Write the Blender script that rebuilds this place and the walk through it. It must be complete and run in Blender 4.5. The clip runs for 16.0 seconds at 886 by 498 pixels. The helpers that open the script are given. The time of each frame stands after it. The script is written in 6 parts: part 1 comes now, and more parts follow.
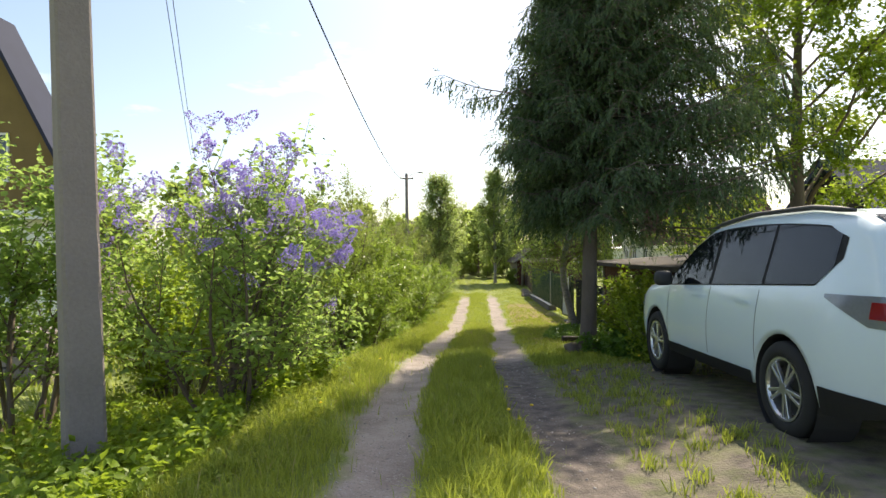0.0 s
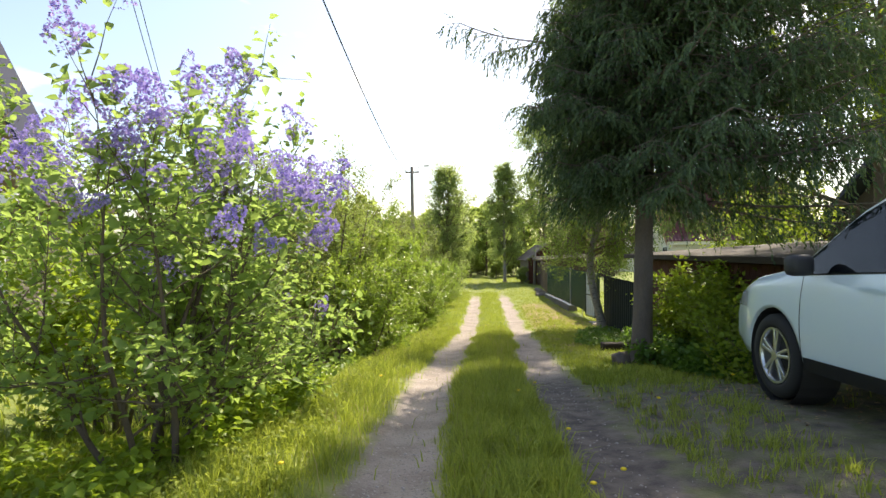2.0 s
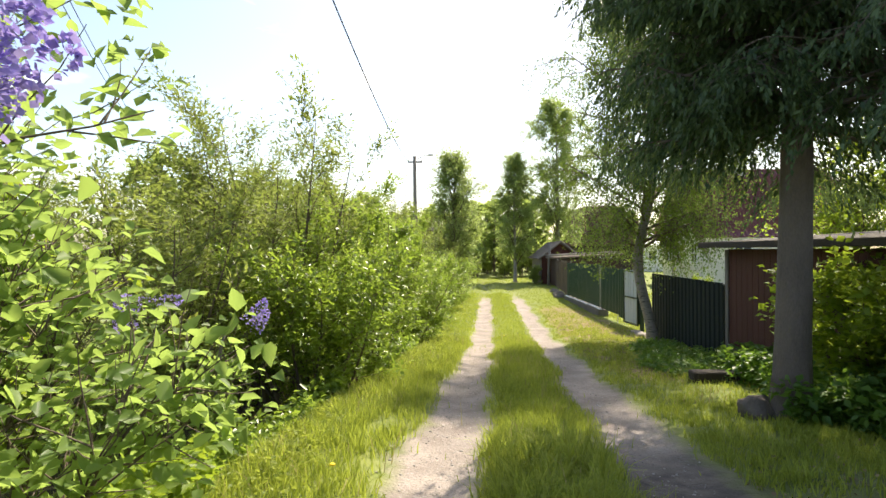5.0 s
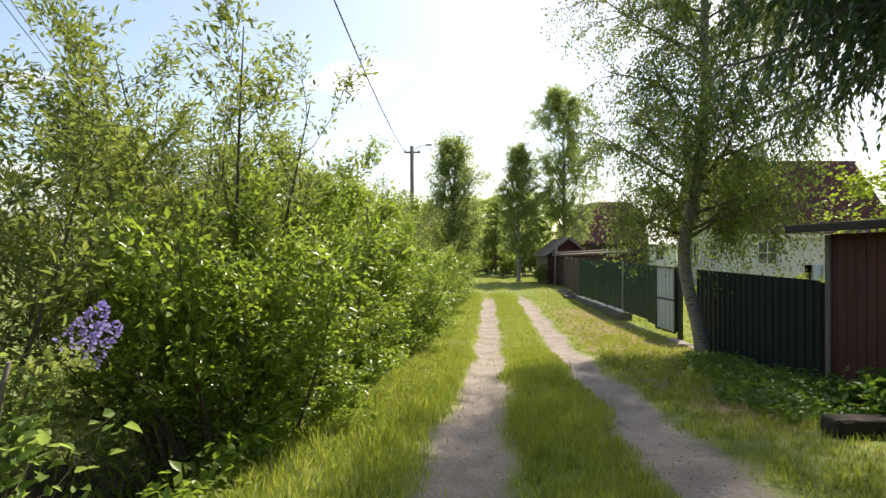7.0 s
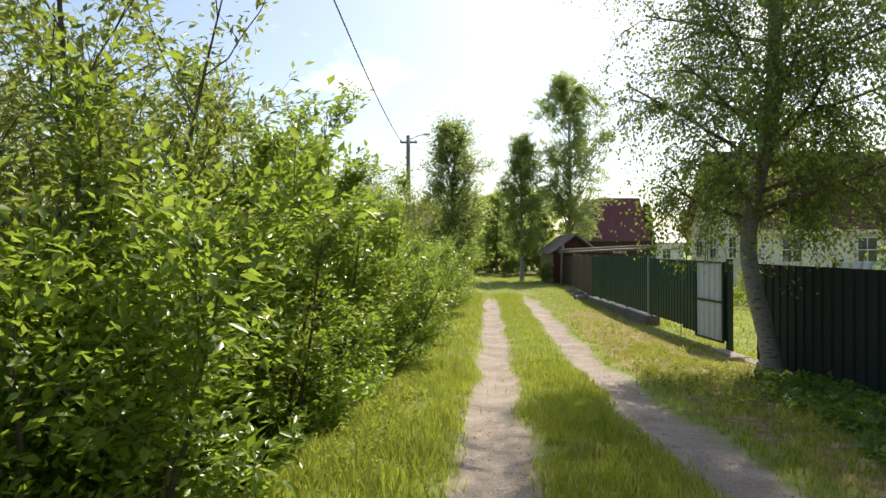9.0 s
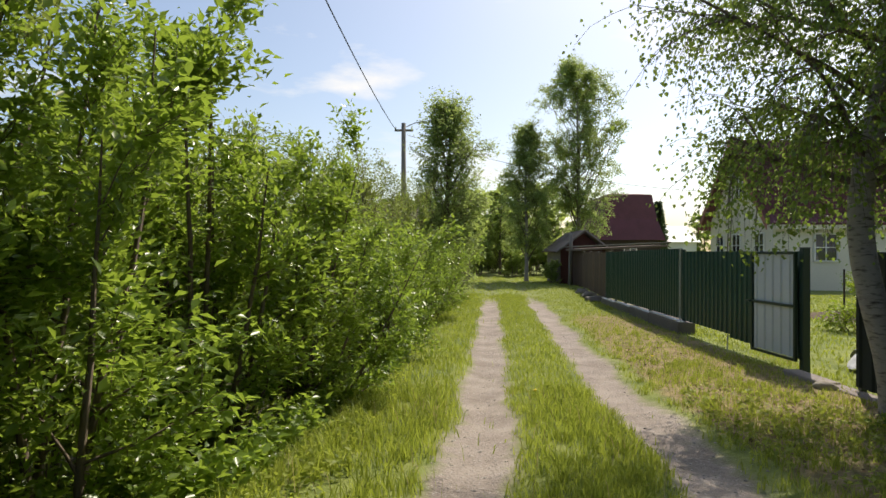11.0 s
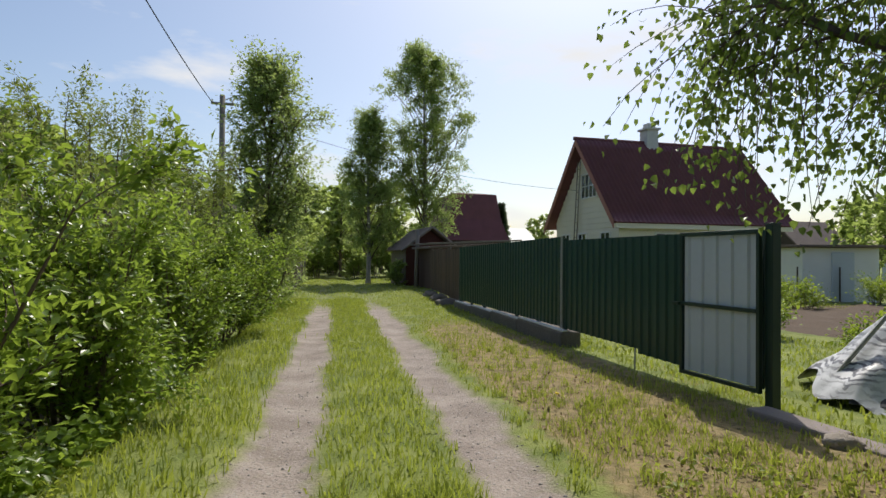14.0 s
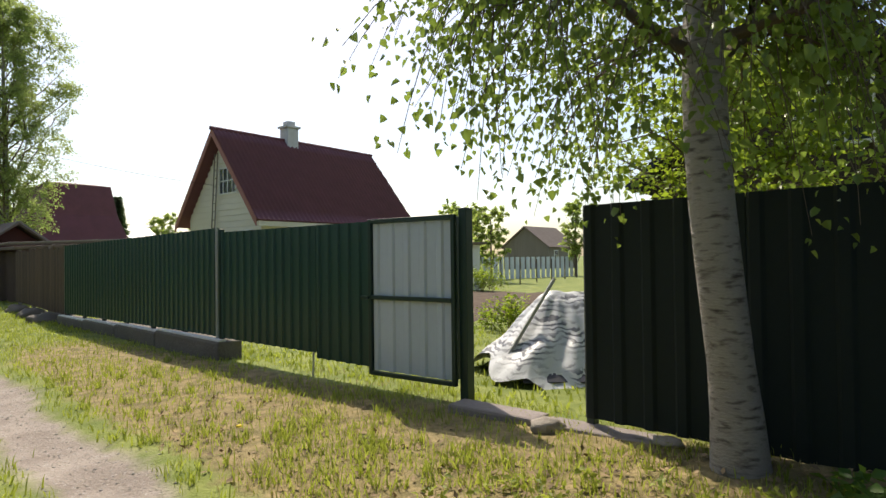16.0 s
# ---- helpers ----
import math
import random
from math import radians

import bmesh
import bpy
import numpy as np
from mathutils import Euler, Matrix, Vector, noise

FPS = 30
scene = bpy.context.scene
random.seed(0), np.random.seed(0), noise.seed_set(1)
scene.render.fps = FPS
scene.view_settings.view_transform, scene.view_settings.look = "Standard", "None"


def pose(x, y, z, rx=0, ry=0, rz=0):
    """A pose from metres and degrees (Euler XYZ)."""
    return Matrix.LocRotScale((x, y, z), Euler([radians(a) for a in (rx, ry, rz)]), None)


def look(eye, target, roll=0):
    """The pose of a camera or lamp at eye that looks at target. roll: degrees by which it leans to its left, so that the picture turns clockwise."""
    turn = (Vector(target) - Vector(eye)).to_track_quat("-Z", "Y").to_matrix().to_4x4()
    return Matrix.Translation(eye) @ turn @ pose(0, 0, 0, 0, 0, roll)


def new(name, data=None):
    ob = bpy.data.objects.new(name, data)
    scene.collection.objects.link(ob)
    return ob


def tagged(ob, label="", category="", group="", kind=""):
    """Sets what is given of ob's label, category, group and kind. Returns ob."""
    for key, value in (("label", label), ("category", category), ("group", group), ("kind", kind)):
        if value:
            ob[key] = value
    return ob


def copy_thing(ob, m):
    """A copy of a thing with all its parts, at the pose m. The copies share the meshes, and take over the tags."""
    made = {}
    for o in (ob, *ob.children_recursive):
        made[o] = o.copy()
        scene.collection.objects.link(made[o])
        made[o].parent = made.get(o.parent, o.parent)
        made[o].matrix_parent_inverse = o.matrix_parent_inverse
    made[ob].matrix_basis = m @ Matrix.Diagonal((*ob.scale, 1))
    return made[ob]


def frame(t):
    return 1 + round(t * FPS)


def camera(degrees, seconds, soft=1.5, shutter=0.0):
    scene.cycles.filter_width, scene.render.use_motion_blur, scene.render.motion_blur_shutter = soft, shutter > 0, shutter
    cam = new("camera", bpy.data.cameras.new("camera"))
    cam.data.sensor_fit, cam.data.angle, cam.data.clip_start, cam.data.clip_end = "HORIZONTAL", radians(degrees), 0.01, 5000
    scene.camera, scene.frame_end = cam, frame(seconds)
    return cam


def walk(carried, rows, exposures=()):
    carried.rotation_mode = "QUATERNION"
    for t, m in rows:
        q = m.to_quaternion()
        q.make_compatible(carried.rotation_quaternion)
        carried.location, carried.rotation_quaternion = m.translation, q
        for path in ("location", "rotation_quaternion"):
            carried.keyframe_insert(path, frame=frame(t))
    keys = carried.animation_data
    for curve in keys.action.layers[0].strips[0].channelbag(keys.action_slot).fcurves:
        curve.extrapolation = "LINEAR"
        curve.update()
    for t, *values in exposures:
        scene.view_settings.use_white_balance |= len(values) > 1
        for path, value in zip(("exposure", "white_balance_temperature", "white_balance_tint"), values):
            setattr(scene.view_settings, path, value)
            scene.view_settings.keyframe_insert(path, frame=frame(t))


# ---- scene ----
cam = camera(75.3, 16.0)
# seconds, eye, a point two metres ahead, roll
PATH = [
    (0, (-0.128, 0.225, 1.252), (-0.097, 2.225, 1.256), -0.4),
    (0.5, (-0.18, 0.638, 1.212), (-0.147, 2.637, 1.218), -0.5),
    (1, (-0.224, 1.164, 1.173), (-0.194, 3.164, 1.178), -0.4),
    (1.5, (-0.256, 1.627, 1.121), (-0.238, 3.627, 1.129), -0.4),
    (2, (-0.262, 2.146, 1.075), (-0.248, 4.146, 1.079), -0.5),
    (2.5, (-0.318, 2.66, 1.049), (-0.312, 4.66, 1.053), -0.5),
    (3, (-0.364, 3.177, 1.005), (-0.356, 5.177, 1.008), -0.4),
    (3.5, (-0.394, 3.699, 1.0), (-0.391, 5.699, 1.001), -0.3),
    (4, (-0.375, 4.191, 0.972), (-0.376, 6.191, 0.976), -0.3),
    (6.5, (-0.248, 7.052, 0.702), (-0.247, 9.052, 0.709), -0.3),
    (7, (-0.274, 7.59, 0.686), (-0.273, 9.59, 0.692), -0.1),
    (7.5, (-0.26, 8.071, 0.655), (-0.255, 10.071, 0.663), -0.1),
    (8, (-0.266, 8.621, 0.624), (-0.259, 10.621, 0.631), -0.0),
    (8.5, (-0.243, 9.099, 0.579), (-0.241, 11.099, 0.587), 0.1),
    (9, (-0.217, 9.651, 0.536), (-0.214, 11.651, 0.541), -0.0),
    (11.5, (0.244, 12.536, 0.282), (0.225, 14.536, 0.292), 0.3),
    (12, (0.316, 13.086, 0.235), (0.298, 15.086, 0.245), 0.4),
    (12.5, (0.389, 13.66, 0.215), (0.372, 15.66, 0.224), 0.3),
    (13, (0.511, 14.197, 0.177), (0.532, 16.196, 0.19), 0.4),
    (13.5, (0.622, 14.702, 0.144), (0.828, 16.691, 0.16), 0.5),
    (14, (0.656, 15.049, 0.121), (1.175, 16.98, 0.146), 0.5),
    (14.5, (0.692, 15.322, 0.085), (1.567, 17.121, 0.121), 0.3),
    (15, (0.736, 15.578, 0.066), (1.856, 17.235, 0.104), 0.1),
    (15.5, (0.775, 15.82, 0.064), (2.143, 17.279, 0.103), -0.1),
    (16, (0.847, 16.094, 0.033), (2.393, 17.364, 0.062), -0.7),
]
SCALE = 1.06
walk(cam, [(t, look(Vector(e) * SCALE, Vector(e) * SCALE + Vector(a) - Vector(e), r)) for t, e, a, r in PATH],
     [(0, 0.7, 7100, 10), (2, 0.9, 7100, 10), (3.5, 1.08, 7100, 10), (4.2, 1.08, 7100, 10), (6.5, 0.6, 7000, 10), (9, 0.48, 7000, 10), (11.5, 0.0, 6800, 10), (13, -0.02, 6800, 10), (14, -0.24, 6350, 10), (14.6, -0.3, 6350, 10), (15.3, 0.08, 6800, 10), (16, 0.25, 6900, 10)])

# ---- light ----
SUN_AZ, SUN_EL = 31, 51          # degrees clockwise from +y, degrees above the horizon
world = bpy.data.worlds.new("sky")
scene.world = world
world.use_nodes = True
wn, wl = world.node_tree.nodes, world.node_tree.links
sky = wn.new("ShaderNodeTexSky")
sky.sky_type, sky.sun_disc = "NISHITA", False
sky.sun_elevation, sky.sun_rotation = radians(SUN_EL), radians(SUN_AZ)
sky.dust_density, sky.ozone_density = 1.8, 1.0
wco, wmap, wno, wra, wmx = (wn.new("ShaderNode" + k) for k in ("TexCoord", "Mapping", "TexNoise", "ValToRGB", "Mix"))
wmap.inputs["Scale"].default_value = (2.2, 2.2, 7.0)
wno.inputs["Scale"].default_value, wno.inputs["Detail"].default_value, wno.inputs["Roughness"].default_value = 1.4, 7, 0.55
wra.color_ramp.elements[0].position, wra.color_ramp.elements[1].position = 0.56, 0.72
wmx.data_type = "RGBA"
wmx.inputs["B"].default_value = (6.8, 6.7, 6.6, 1)
wl.new(wco.outputs["Generated"], wmap.inputs[0])
wl.new(wmap.outputs[0], wno.inputs["Vector"])
wl.new(wno.outputs[0], wra.inputs[0])
wl.new(wra.outputs[0], wmx.inputs["Factor"])
wl.new(sky.outputs[0], wmx.inputs["A"])
wl.new(wmx.outputs["Result"], wn["Background"].inputs[0])
wn["Background"].inputs[1].default_value = 0.15
sun = new("sun", bpy.data.lights.new("sun", "SUN"))
sun.data.energy, sun.data.angle, sun.data.color = 4.5, radians(0.6), (1.0, 0.93, 0.80)
a, e = radians(SUN_AZ), radians(SUN_EL)
sun.matrix_world = look((0, 0, 0), (-math.sin(a) * math.cos(e), -math.cos(a) * math.cos(e), -math.sin(e)))


# ---- materials ----
def material(name, colour, rough=0.8, metal=0.0, vary=0.25, scale=8.0, bump=0.0, bump_scale=60.0, tint=None, coat=0.0,
             stretch=(1, 1, 1), random_by=None):
    """A surface with two scales of variation: stains and grain."""
    m = bpy.data.materials.new(name)
    m.use_nodes = True
    n, l = m.node_tree.nodes, m.node_tree.links
    b = n["Principled BSDF"]
    b.inputs["Roughness"].default_value, b.inputs["Metallic"].default_value = rough, metal
    b.inputs["Coat Weight"].default_value = coat
    co = n.new("ShaderNodeTexCoord")
    mp = n.new("ShaderNodeMapping")
    mp.inputs["Scale"].default_value = stretch
    l.new(co.outputs["Object"], mp.inputs[0])
    big, fine = n.new("ShaderNodeTexNoise"), n.new("ShaderNodeTexNoise")
    big.inputs["Scale"].default_value, big.inputs["Detail"].default_value = scale * 0.35, 4
    fine.inputs["Scale"].default_value, fine.inputs["Detail"].default_value = scale * 6, 3
    l.new(mp.outputs[0], big.inputs["Vector"])
    l.new(mp.outputs[0], fine.inputs["Vector"])
    mix = n.new("ShaderNodeMix")
    mix.data_type = "RGBA"
    dark = tint or tuple(c * (1 - vary) for c in colour)
    mix.inputs["A"].default_value = (*dark, 1)
    mix.inputs["B"].default_value = (*[min(1, c * (1 + vary * 0.5)) for c in colour], 1)
    add = n.new("ShaderNodeMath")
    add.operation = "MULTIPLY_ADD"
    add.inputs[1].default_value, add.inputs[2].default_value = 0.6, -0.1
    l.new(fine.outputs[0], add.inputs[0])
    add2 = n.new("ShaderNodeMath")
    add2.operation = "MULTIPLY_ADD"
    add2.inputs[1].default_value = 0.7
    l.new(big.outputs[0], add2.inputs[0])
    l.new(add.outputs[0], add2.inputs[2])
    fac = add2.outputs[0]
    if random_by:
        rnd = n.new("ShaderNodeNewGeometry") if random_by == "island" else n.new("ShaderNodeObjectInfo")
        add3 = n.new("ShaderNodeMath")
        add3.operation = "MULTIPLY_ADD"
        add3.inputs[1].default_value, add3.use_clamp = 0.8, True
        l.new(rnd.outputs["Random Per Island" if random_by == "island" else "Random"], add3.inputs[0])
        sub = n.new("ShaderNodeMath")
        sub.operation = "SUBTRACT"
        sub.inputs[1].default_value = 0.4
        l.new(fac, sub.inputs[0])
        l.new(sub.outputs[0], add3.inputs[2])
        fac = add3.outputs[0]
    l.new(fac, mix.inputs["Factor"])
    l.new(mix.outputs["Result"], b.inputs["Base Color"])
    if bump:
        bn, bp = n.new("ShaderNodeTexNoise"), n.new("ShaderNodeBump")
        bn.inputs["Scale"].default_value, bn.inputs["Detail"].default_value = bump_scale, 4
        bp.inputs["Strength"].default_value, bp.inputs["Distance"].default_value = bump, 0.02
        l.new(mp.outputs[0], bn.inputs["Vector"])
        l.new(bn.outputs[0], bp.inputs["Height"])
        l.new(bp.outputs[0], b.inputs["Normal"])
    return m


def leaf_material(name, dark, light, through_light, gloss=0.35, rough=0.45, transl=0.45):
    """Leaves: each its own shade, glossy above, light shining through."""
    m = bpy.data.materials.new(name)
    m.use_nodes = True
    n, l = m.node_tree.nodes, m.node_tree.links
    b, out = n["Principled BSDF"], n["Material Output"]
    geo, ramp = n.new("ShaderNodeNewGeometry"), n.new("ShaderNodeMix")
    ramp.data_type = "RGBA"
    ramp.inputs["A"].default_value, ramp.inputs["B"].default_value = (*dark, 1), (*light, 1)
    l.new(geo.outputs["Random Per Island"], ramp.inputs["Factor"])
    l.new(ramp.outputs["Result"], b.inputs["Base Color"])
    b.inputs["Roughness"].default_value = rough
    b.inputs["Specular IOR Level"].default_value = gloss
    tr, mix = n.new("ShaderNodeBsdfTranslucent"), n.new("ShaderNodeMixShader")
    tint = n.new("ShaderNodeMix")
    tint.data_type = "RGBA"
    tint.inputs["Factor"].default_value = 0.6
    l.new(ramp.outputs["Result"], tint.inputs["A"])
    tint.inputs["B"].default_value = (*through_light, 1)
    l.new(tint.outputs["Result"], tr.inputs[0])
    mix.inputs[0].default_value = transl
    l.new(b.outputs[0], mix.inputs[1])
    l.new(tr.outputs[0], mix.inputs[2])
    l.new(mix.outputs[0], out.inputs["Surface"])
    return m


LILAC_LEAF = leaf_material("lilac_leaf", (0.13, 0.22, 0.055), (0.28, 0.40, 0.11), (0.46, 0.60, 0.13), transl=0.62)
LILAC_BLOOM = leaf_material("lilac_bloom", (0.27, 0.21, 0.60), (0.58, 0.47, 0.85), (0.58, 0.48, 0.88), gloss=0.1, rough=0.8, transl=0.4)
WILLOW_LEAF = leaf_material("willow_leaf", (0.10, 0.14, 0.04), (0.27, 0.31, 0.10), (0.40, 0.48, 0.08), transl=0.5)
DARK_WILLOW = leaf_material("alder_leaf", (0.10, 0.17, 0.028), (0.25, 0.36, 0.06), (0.42, 0.55, 0.06), gloss=0.6, rough=0.32, transl=0.55)
BIRCH_LEAF = leaf_material("birch_leaf", (0.07, 0.13, 0.025), (0.18, 0.27, 0.05), (0.35, 0.46, 0.08), gloss=0.5, rough=0.32, transl=0.5)
ASPEN_LEAF = leaf_material("aspen_leaf", (0.16, 0.23, 0.08), (0.34, 0.42, 0.16), (0.52, 0.62, 0.16), transl=0.6)
SPRUCE_NEEDLE = leaf_material("spruce_needle", (0.03, 0.06, 0.03), (0.115, 0.17, 0.075), (0.16, 0.24, 0.06), gloss=0.3, rough=0.45, transl=0.3)
CURRANT_LEAF = leaf_material("currant_leaf", (0.13, 0.20, 0.02), (0.26, 0.36, 0.04), (0.46, 0.58, 0.05), transl=0.5)
NETTLE_LEAF = leaf_material("nettle_leaf", (0.05, 0.12, 0.025), (0.13, 0.24, 0.04), (0.26, 0.42, 0.04), transl=0.45)
GRASS_BLADE = leaf_material("grass_blade", (0.12, 0.18, 0.03), (0.41, 0.46, 0.09), (0.50, 0.56, 0.07), gloss=0.3, rough=0.5, transl=0.5)
STRAW_BLADE = leaf_material("straw_blade", (0.30, 0.25, 0.11), (0.52, 0.44, 0.22), (0.5, 0.44, 0.2), gloss=0.2, rough=0.7, transl=0.4)
FAR_LEAF = leaf_material("far_leaf", (0.16, 0.22, 0.065), (0.34, 0.42, 0.14), (0.56, 0.66, 0.15), transl=0.7)
DANDELION = material("dandelion", (0.85, 0.62, 0.02), 0.7)
BARK = material("grey_bark", (0.16, 0.12, 0.09), 0.9, vary=0.5, scale=14, bump=0.6, bump_scale=40, stretch=(1, 1, 0.25))
SPRUCE_BARK = material("spruce_bark", (0.17, 0.135, 0.115), 0.95, vary=0.55, scale=16, bump=1.0, bump_scale=30, stretch=(1, 1, 0.4))
CONCRETE = material("concrete", (0.28, 0.235, 0.22), 0.9, vary=0.35, scale=5, bump=0.5, bump_scale=50)
# rough concrete, darker because the plinth's shade is put into its colour
SHADED_CONCRETE = material("shaded_plinth_concrete", (0.17, 0.15, 0.13), 0.95, vary=0.5, scale=6, bump=0.9, bump_scale=18)
POST_WOOD = material("grey_wood", (0.22, 0.19, 0.16), 0.9, vary=0.4, scale=10, bump=0.5, bump_scale=30, stretch=(1, 1, 0.1))
GREEN_SHEET = material("green_painted_sheet", (0.012, 0.054, 0.045), 0.36, vary=0.25, scale=3, random_by=None)
# green sheet darkened in colour for the shade the fence stands in
SHADED_SHEET = material("shaded_green_sheet", (0.009, 0.016, 0.012), 0.85, vary=0.3, scale=3)
GREY_SHEET = material("grey_primed_sheet", (0.52, 0.57, 0.62), 0.45, vary=0.1, scale=3)
GREEN_STEEL = material("dark_green_steel", (0.012, 0.035, 0.028), 0.4, vary=0.3)
PALE_STEEL = material("weathered_steel", (0.42, 0.42, 0.40), 0.6, vary=0.5, scale=20)
BROWN_BOARD = material("brown_board", (0.085, 0.048, 0.032), 0.8, vary=0.5, scale=10, bump=0.4, stretch=(1, 1, 0.12), random_by="object")
RED_SHED = material("red_brown_paint", (0.105, 0.030, 0.020), 0.75, vary=0.45, scale=6, bump=0.3, stretch=(1, 1, 0.15))
MAROON_ROOF = material("maroon_roof", (0.145, 0.046, 0.06), 0.65, vary=0.45, scale=5, bump=0.3)
PINK_BOARD = material("faded_bargeboard", (0.36, 0.16, 0.13), 0.8, vary=0.25, scale=5)
CREAM_WALL = material("cream_siding", (0.76, 0.72, 0.62), 0.8, vary=0.15, scale=3)
WHITE_PAINT = material("white_paint", (0.78, 0.78, 0.76), 0.6, vary=0.12, scale=6)
DARK_WOOD = material("dark_wood", (0.055, 0.040, 0.030), 0.85, vary=0.45, scale=10, bump=0.4)
OCHRE_WALL = material("ochre_wall", (0.22, 0.15, 0.055), 0.85, vary=0.3, scale=5)
DARK_ROOF = material("dark_blue_roof", (0.025, 0.03, 0.06), 0.9, vary=0.3, scale=4)
FELT_ROOF = material("weathered_roof", (0.17, 0.13, 0.11), 0.9, vary=0.4, scale=6, bump=0.4)
BRICK_GREY = material("pale_brick", (0.56, 0.55, 0.55), 0.9, vary=0.3, scale=12, bump=0.4)
RUBBER = material("rubber", (0.018, 0.018, 0.018), 0.85, vary=0.3, scale=20)
CABLE = material("black_cable", (0.02, 0.02, 0.02), 0.7)
STONE = material("field_stone", (0.36, 0.31, 0.26), 0.9, vary=0.35, scale=8, bump=0.6)
SOIL = material("dug_soil", (0.10, 0.065, 0.04), 0.95, vary=0.45, scale=6, bump=1.0, bump_scale=20)


def glass_material(name, tint, rough=0.02):
    m = bpy.data.materials.new(name)
    m.use_nodes = True
    b = m.node_tree.nodes["Principled BSDF"]
    b.inputs["Base Color"].default_value = (*tint, 1)
    b.inputs["Roughness"].default_value = rough
    b.inputs["Specular IOR Level"].default_value = 0.8
    return m


CAR_GLASS = glass_material("tinted_glass", (0.012, 0.016, 0.02))
WINDOW_GLASS = glass_material("window_glass", (0.03, 0.04, 0.05))
# white paint; the blue cast of shade is put into its colour
CAR_SHADED_WHITE = material("shaded_white_car_paint", (0.63, 0.74, 0.78), 0.28, vary=0.03, scale=2, coat=0.8)
BLACK_PLASTIC = material("black_plastic", (0.03, 0.03, 0.032), 0.6, vary=0.2)
ALLOY = material("alloy", (0.62, 0.63, 0.65), 0.3, metal=0.9, vary=0.1)
RED_LAMP = material("red_lamp", (0.45, 0.01, 0.015), 0.12, vary=0.1, coat=1.0)
CLEAR_LAMP = material("clear_lamp", (0.72, 0.74, 0.76), 0.1, vary=0.1, coat=1.0)

SMOKED_LENS = material("smoked_lens", (0.40, 0.43, 0.46), 0.12, metal=0.3, vary=0.3, scale=8, coat=1.0)


def birch_bark():
    m = material("birch_bark", (0.33, 0.30, 0.28), 0.8, vary=0.3, scale=8, bump=0.5, bump_scale=30, stretch=(1, 1, 3))
    n, l = m.node_tree.nodes, m.node_tree.links
    b = n["Principled BSDF"]
    old = b.inputs["Base Color"].links[0].from_socket
    co, mp = n.new("ShaderNodeTexCoord"), n.new("ShaderNodeMapping")
    mp.inputs["Scale"].default_value = (9, 9, 30)
    l.new(co.outputs["Object"], mp.inputs[0])
    nz, rp, mix = n.new("ShaderNodeTexNoise"), n.new("ShaderNodeValToRGB"), n.new("ShaderNodeMix")
    nz.inputs["Scale"].default_value, nz.inputs["Detail"].default_value = 1.3, 8
    rp.color_ramp.elements[0].position, rp.color_ramp.elements[1].position = 0.52, 0.72
    l.new(mp.outputs[0], nz.inputs["Vector"])
    l.new(nz.outputs[0], rp.inputs[0])
    mix.data_type = "RGBA"
    l.new(rp.outputs[0], mix.inputs["Factor"])
    l.new(old, mix.inputs["A"])
    mix.inputs["B"].default_value = (0.07, 0.055, 0.05, 1)
    l.new(mix.outputs["Result"], b.inputs["Base Color"])
    return m


BIRCH_BARK = birch_bark()


# ---- mesh helpers ----
def part(name, bm, mat, parent=None, label="", smooth=False):
    me = bpy.data.meshes.new(name)
    if smooth:
        for f in bm.faces:
            f.smooth = True
    bm.to_mesh(me)
    bm.free()
    me.materials.append(mat)
    ob = new(name, me)
    if parent:
        ob.parent = parent
    return tagged(ob, label)


def thing(name, m, label, category, group="", kind=""):
    ob = new(name)
    ob.empty_display_size = 0.2
    ob.matrix_basis = m
    return tagged(ob, label, category, group, kind)


def add_box(bm, lo, hi, bevel=0.0, m=None):
    g = bmesh.ops.create_cube(bm, size=1)
    lo, hi = Vector(lo), Vector(hi)
    mat = Matrix.Translation((lo + hi) / 2) @ Matrix.Diagonal((*(hi - lo), 1))
    bmesh.ops.transform(bm, matrix=(m @ mat) if m else mat, verts=g["verts"])
    if bevel:
        es = {ed for v in g["verts"] for ed in v.link_edges}
        bmesh.ops.bevel(bm, geom=list(es), offset=bevel, segments=2, affect="EDGES", profile=0.5)
    return bm


def box(lo, hi, bevel=0.0, m=None):
    return add_box(bmesh.new(), lo, hi, bevel, m)


def add_tube(bm, pts, radii, sides=6):
    """A tapered tube along points."""
    rings = []
    for i, p in enumerate(pts):
        d = (Vector(pts[min(i + 1, len(pts) - 1)]) - Vector(pts[max(i - 1, 0)])).normalized()
        u = d.cross(Vector((0.3, 0.9, 0.1)) if abs(d.z) > 0.5 else Vector((0, 0, 1))).normalized()
        v = d.cross(u)
        rings.append([bm.verts.new(Vector(p) + (u * math.cos(2 * math.pi * k / sides) + v * math.sin(2 * math.pi * k / sides)) * radii[i]) for k in range(sides)])
    for r0, r1 in zip(rings, rings[1:]):
        for k in range(sides):
            bm.faces.new((r0[k], r0[(k + 1) % sides], r1[(k + 1) % sides], r1[k]))
    bm.faces.new(rings[0][::-1])
    bm.faces.new(rings[-1])
    return bm


def tube(pts, radii, sides=6):
    return add_tube(bmesh.new(), pts, radii, sides)


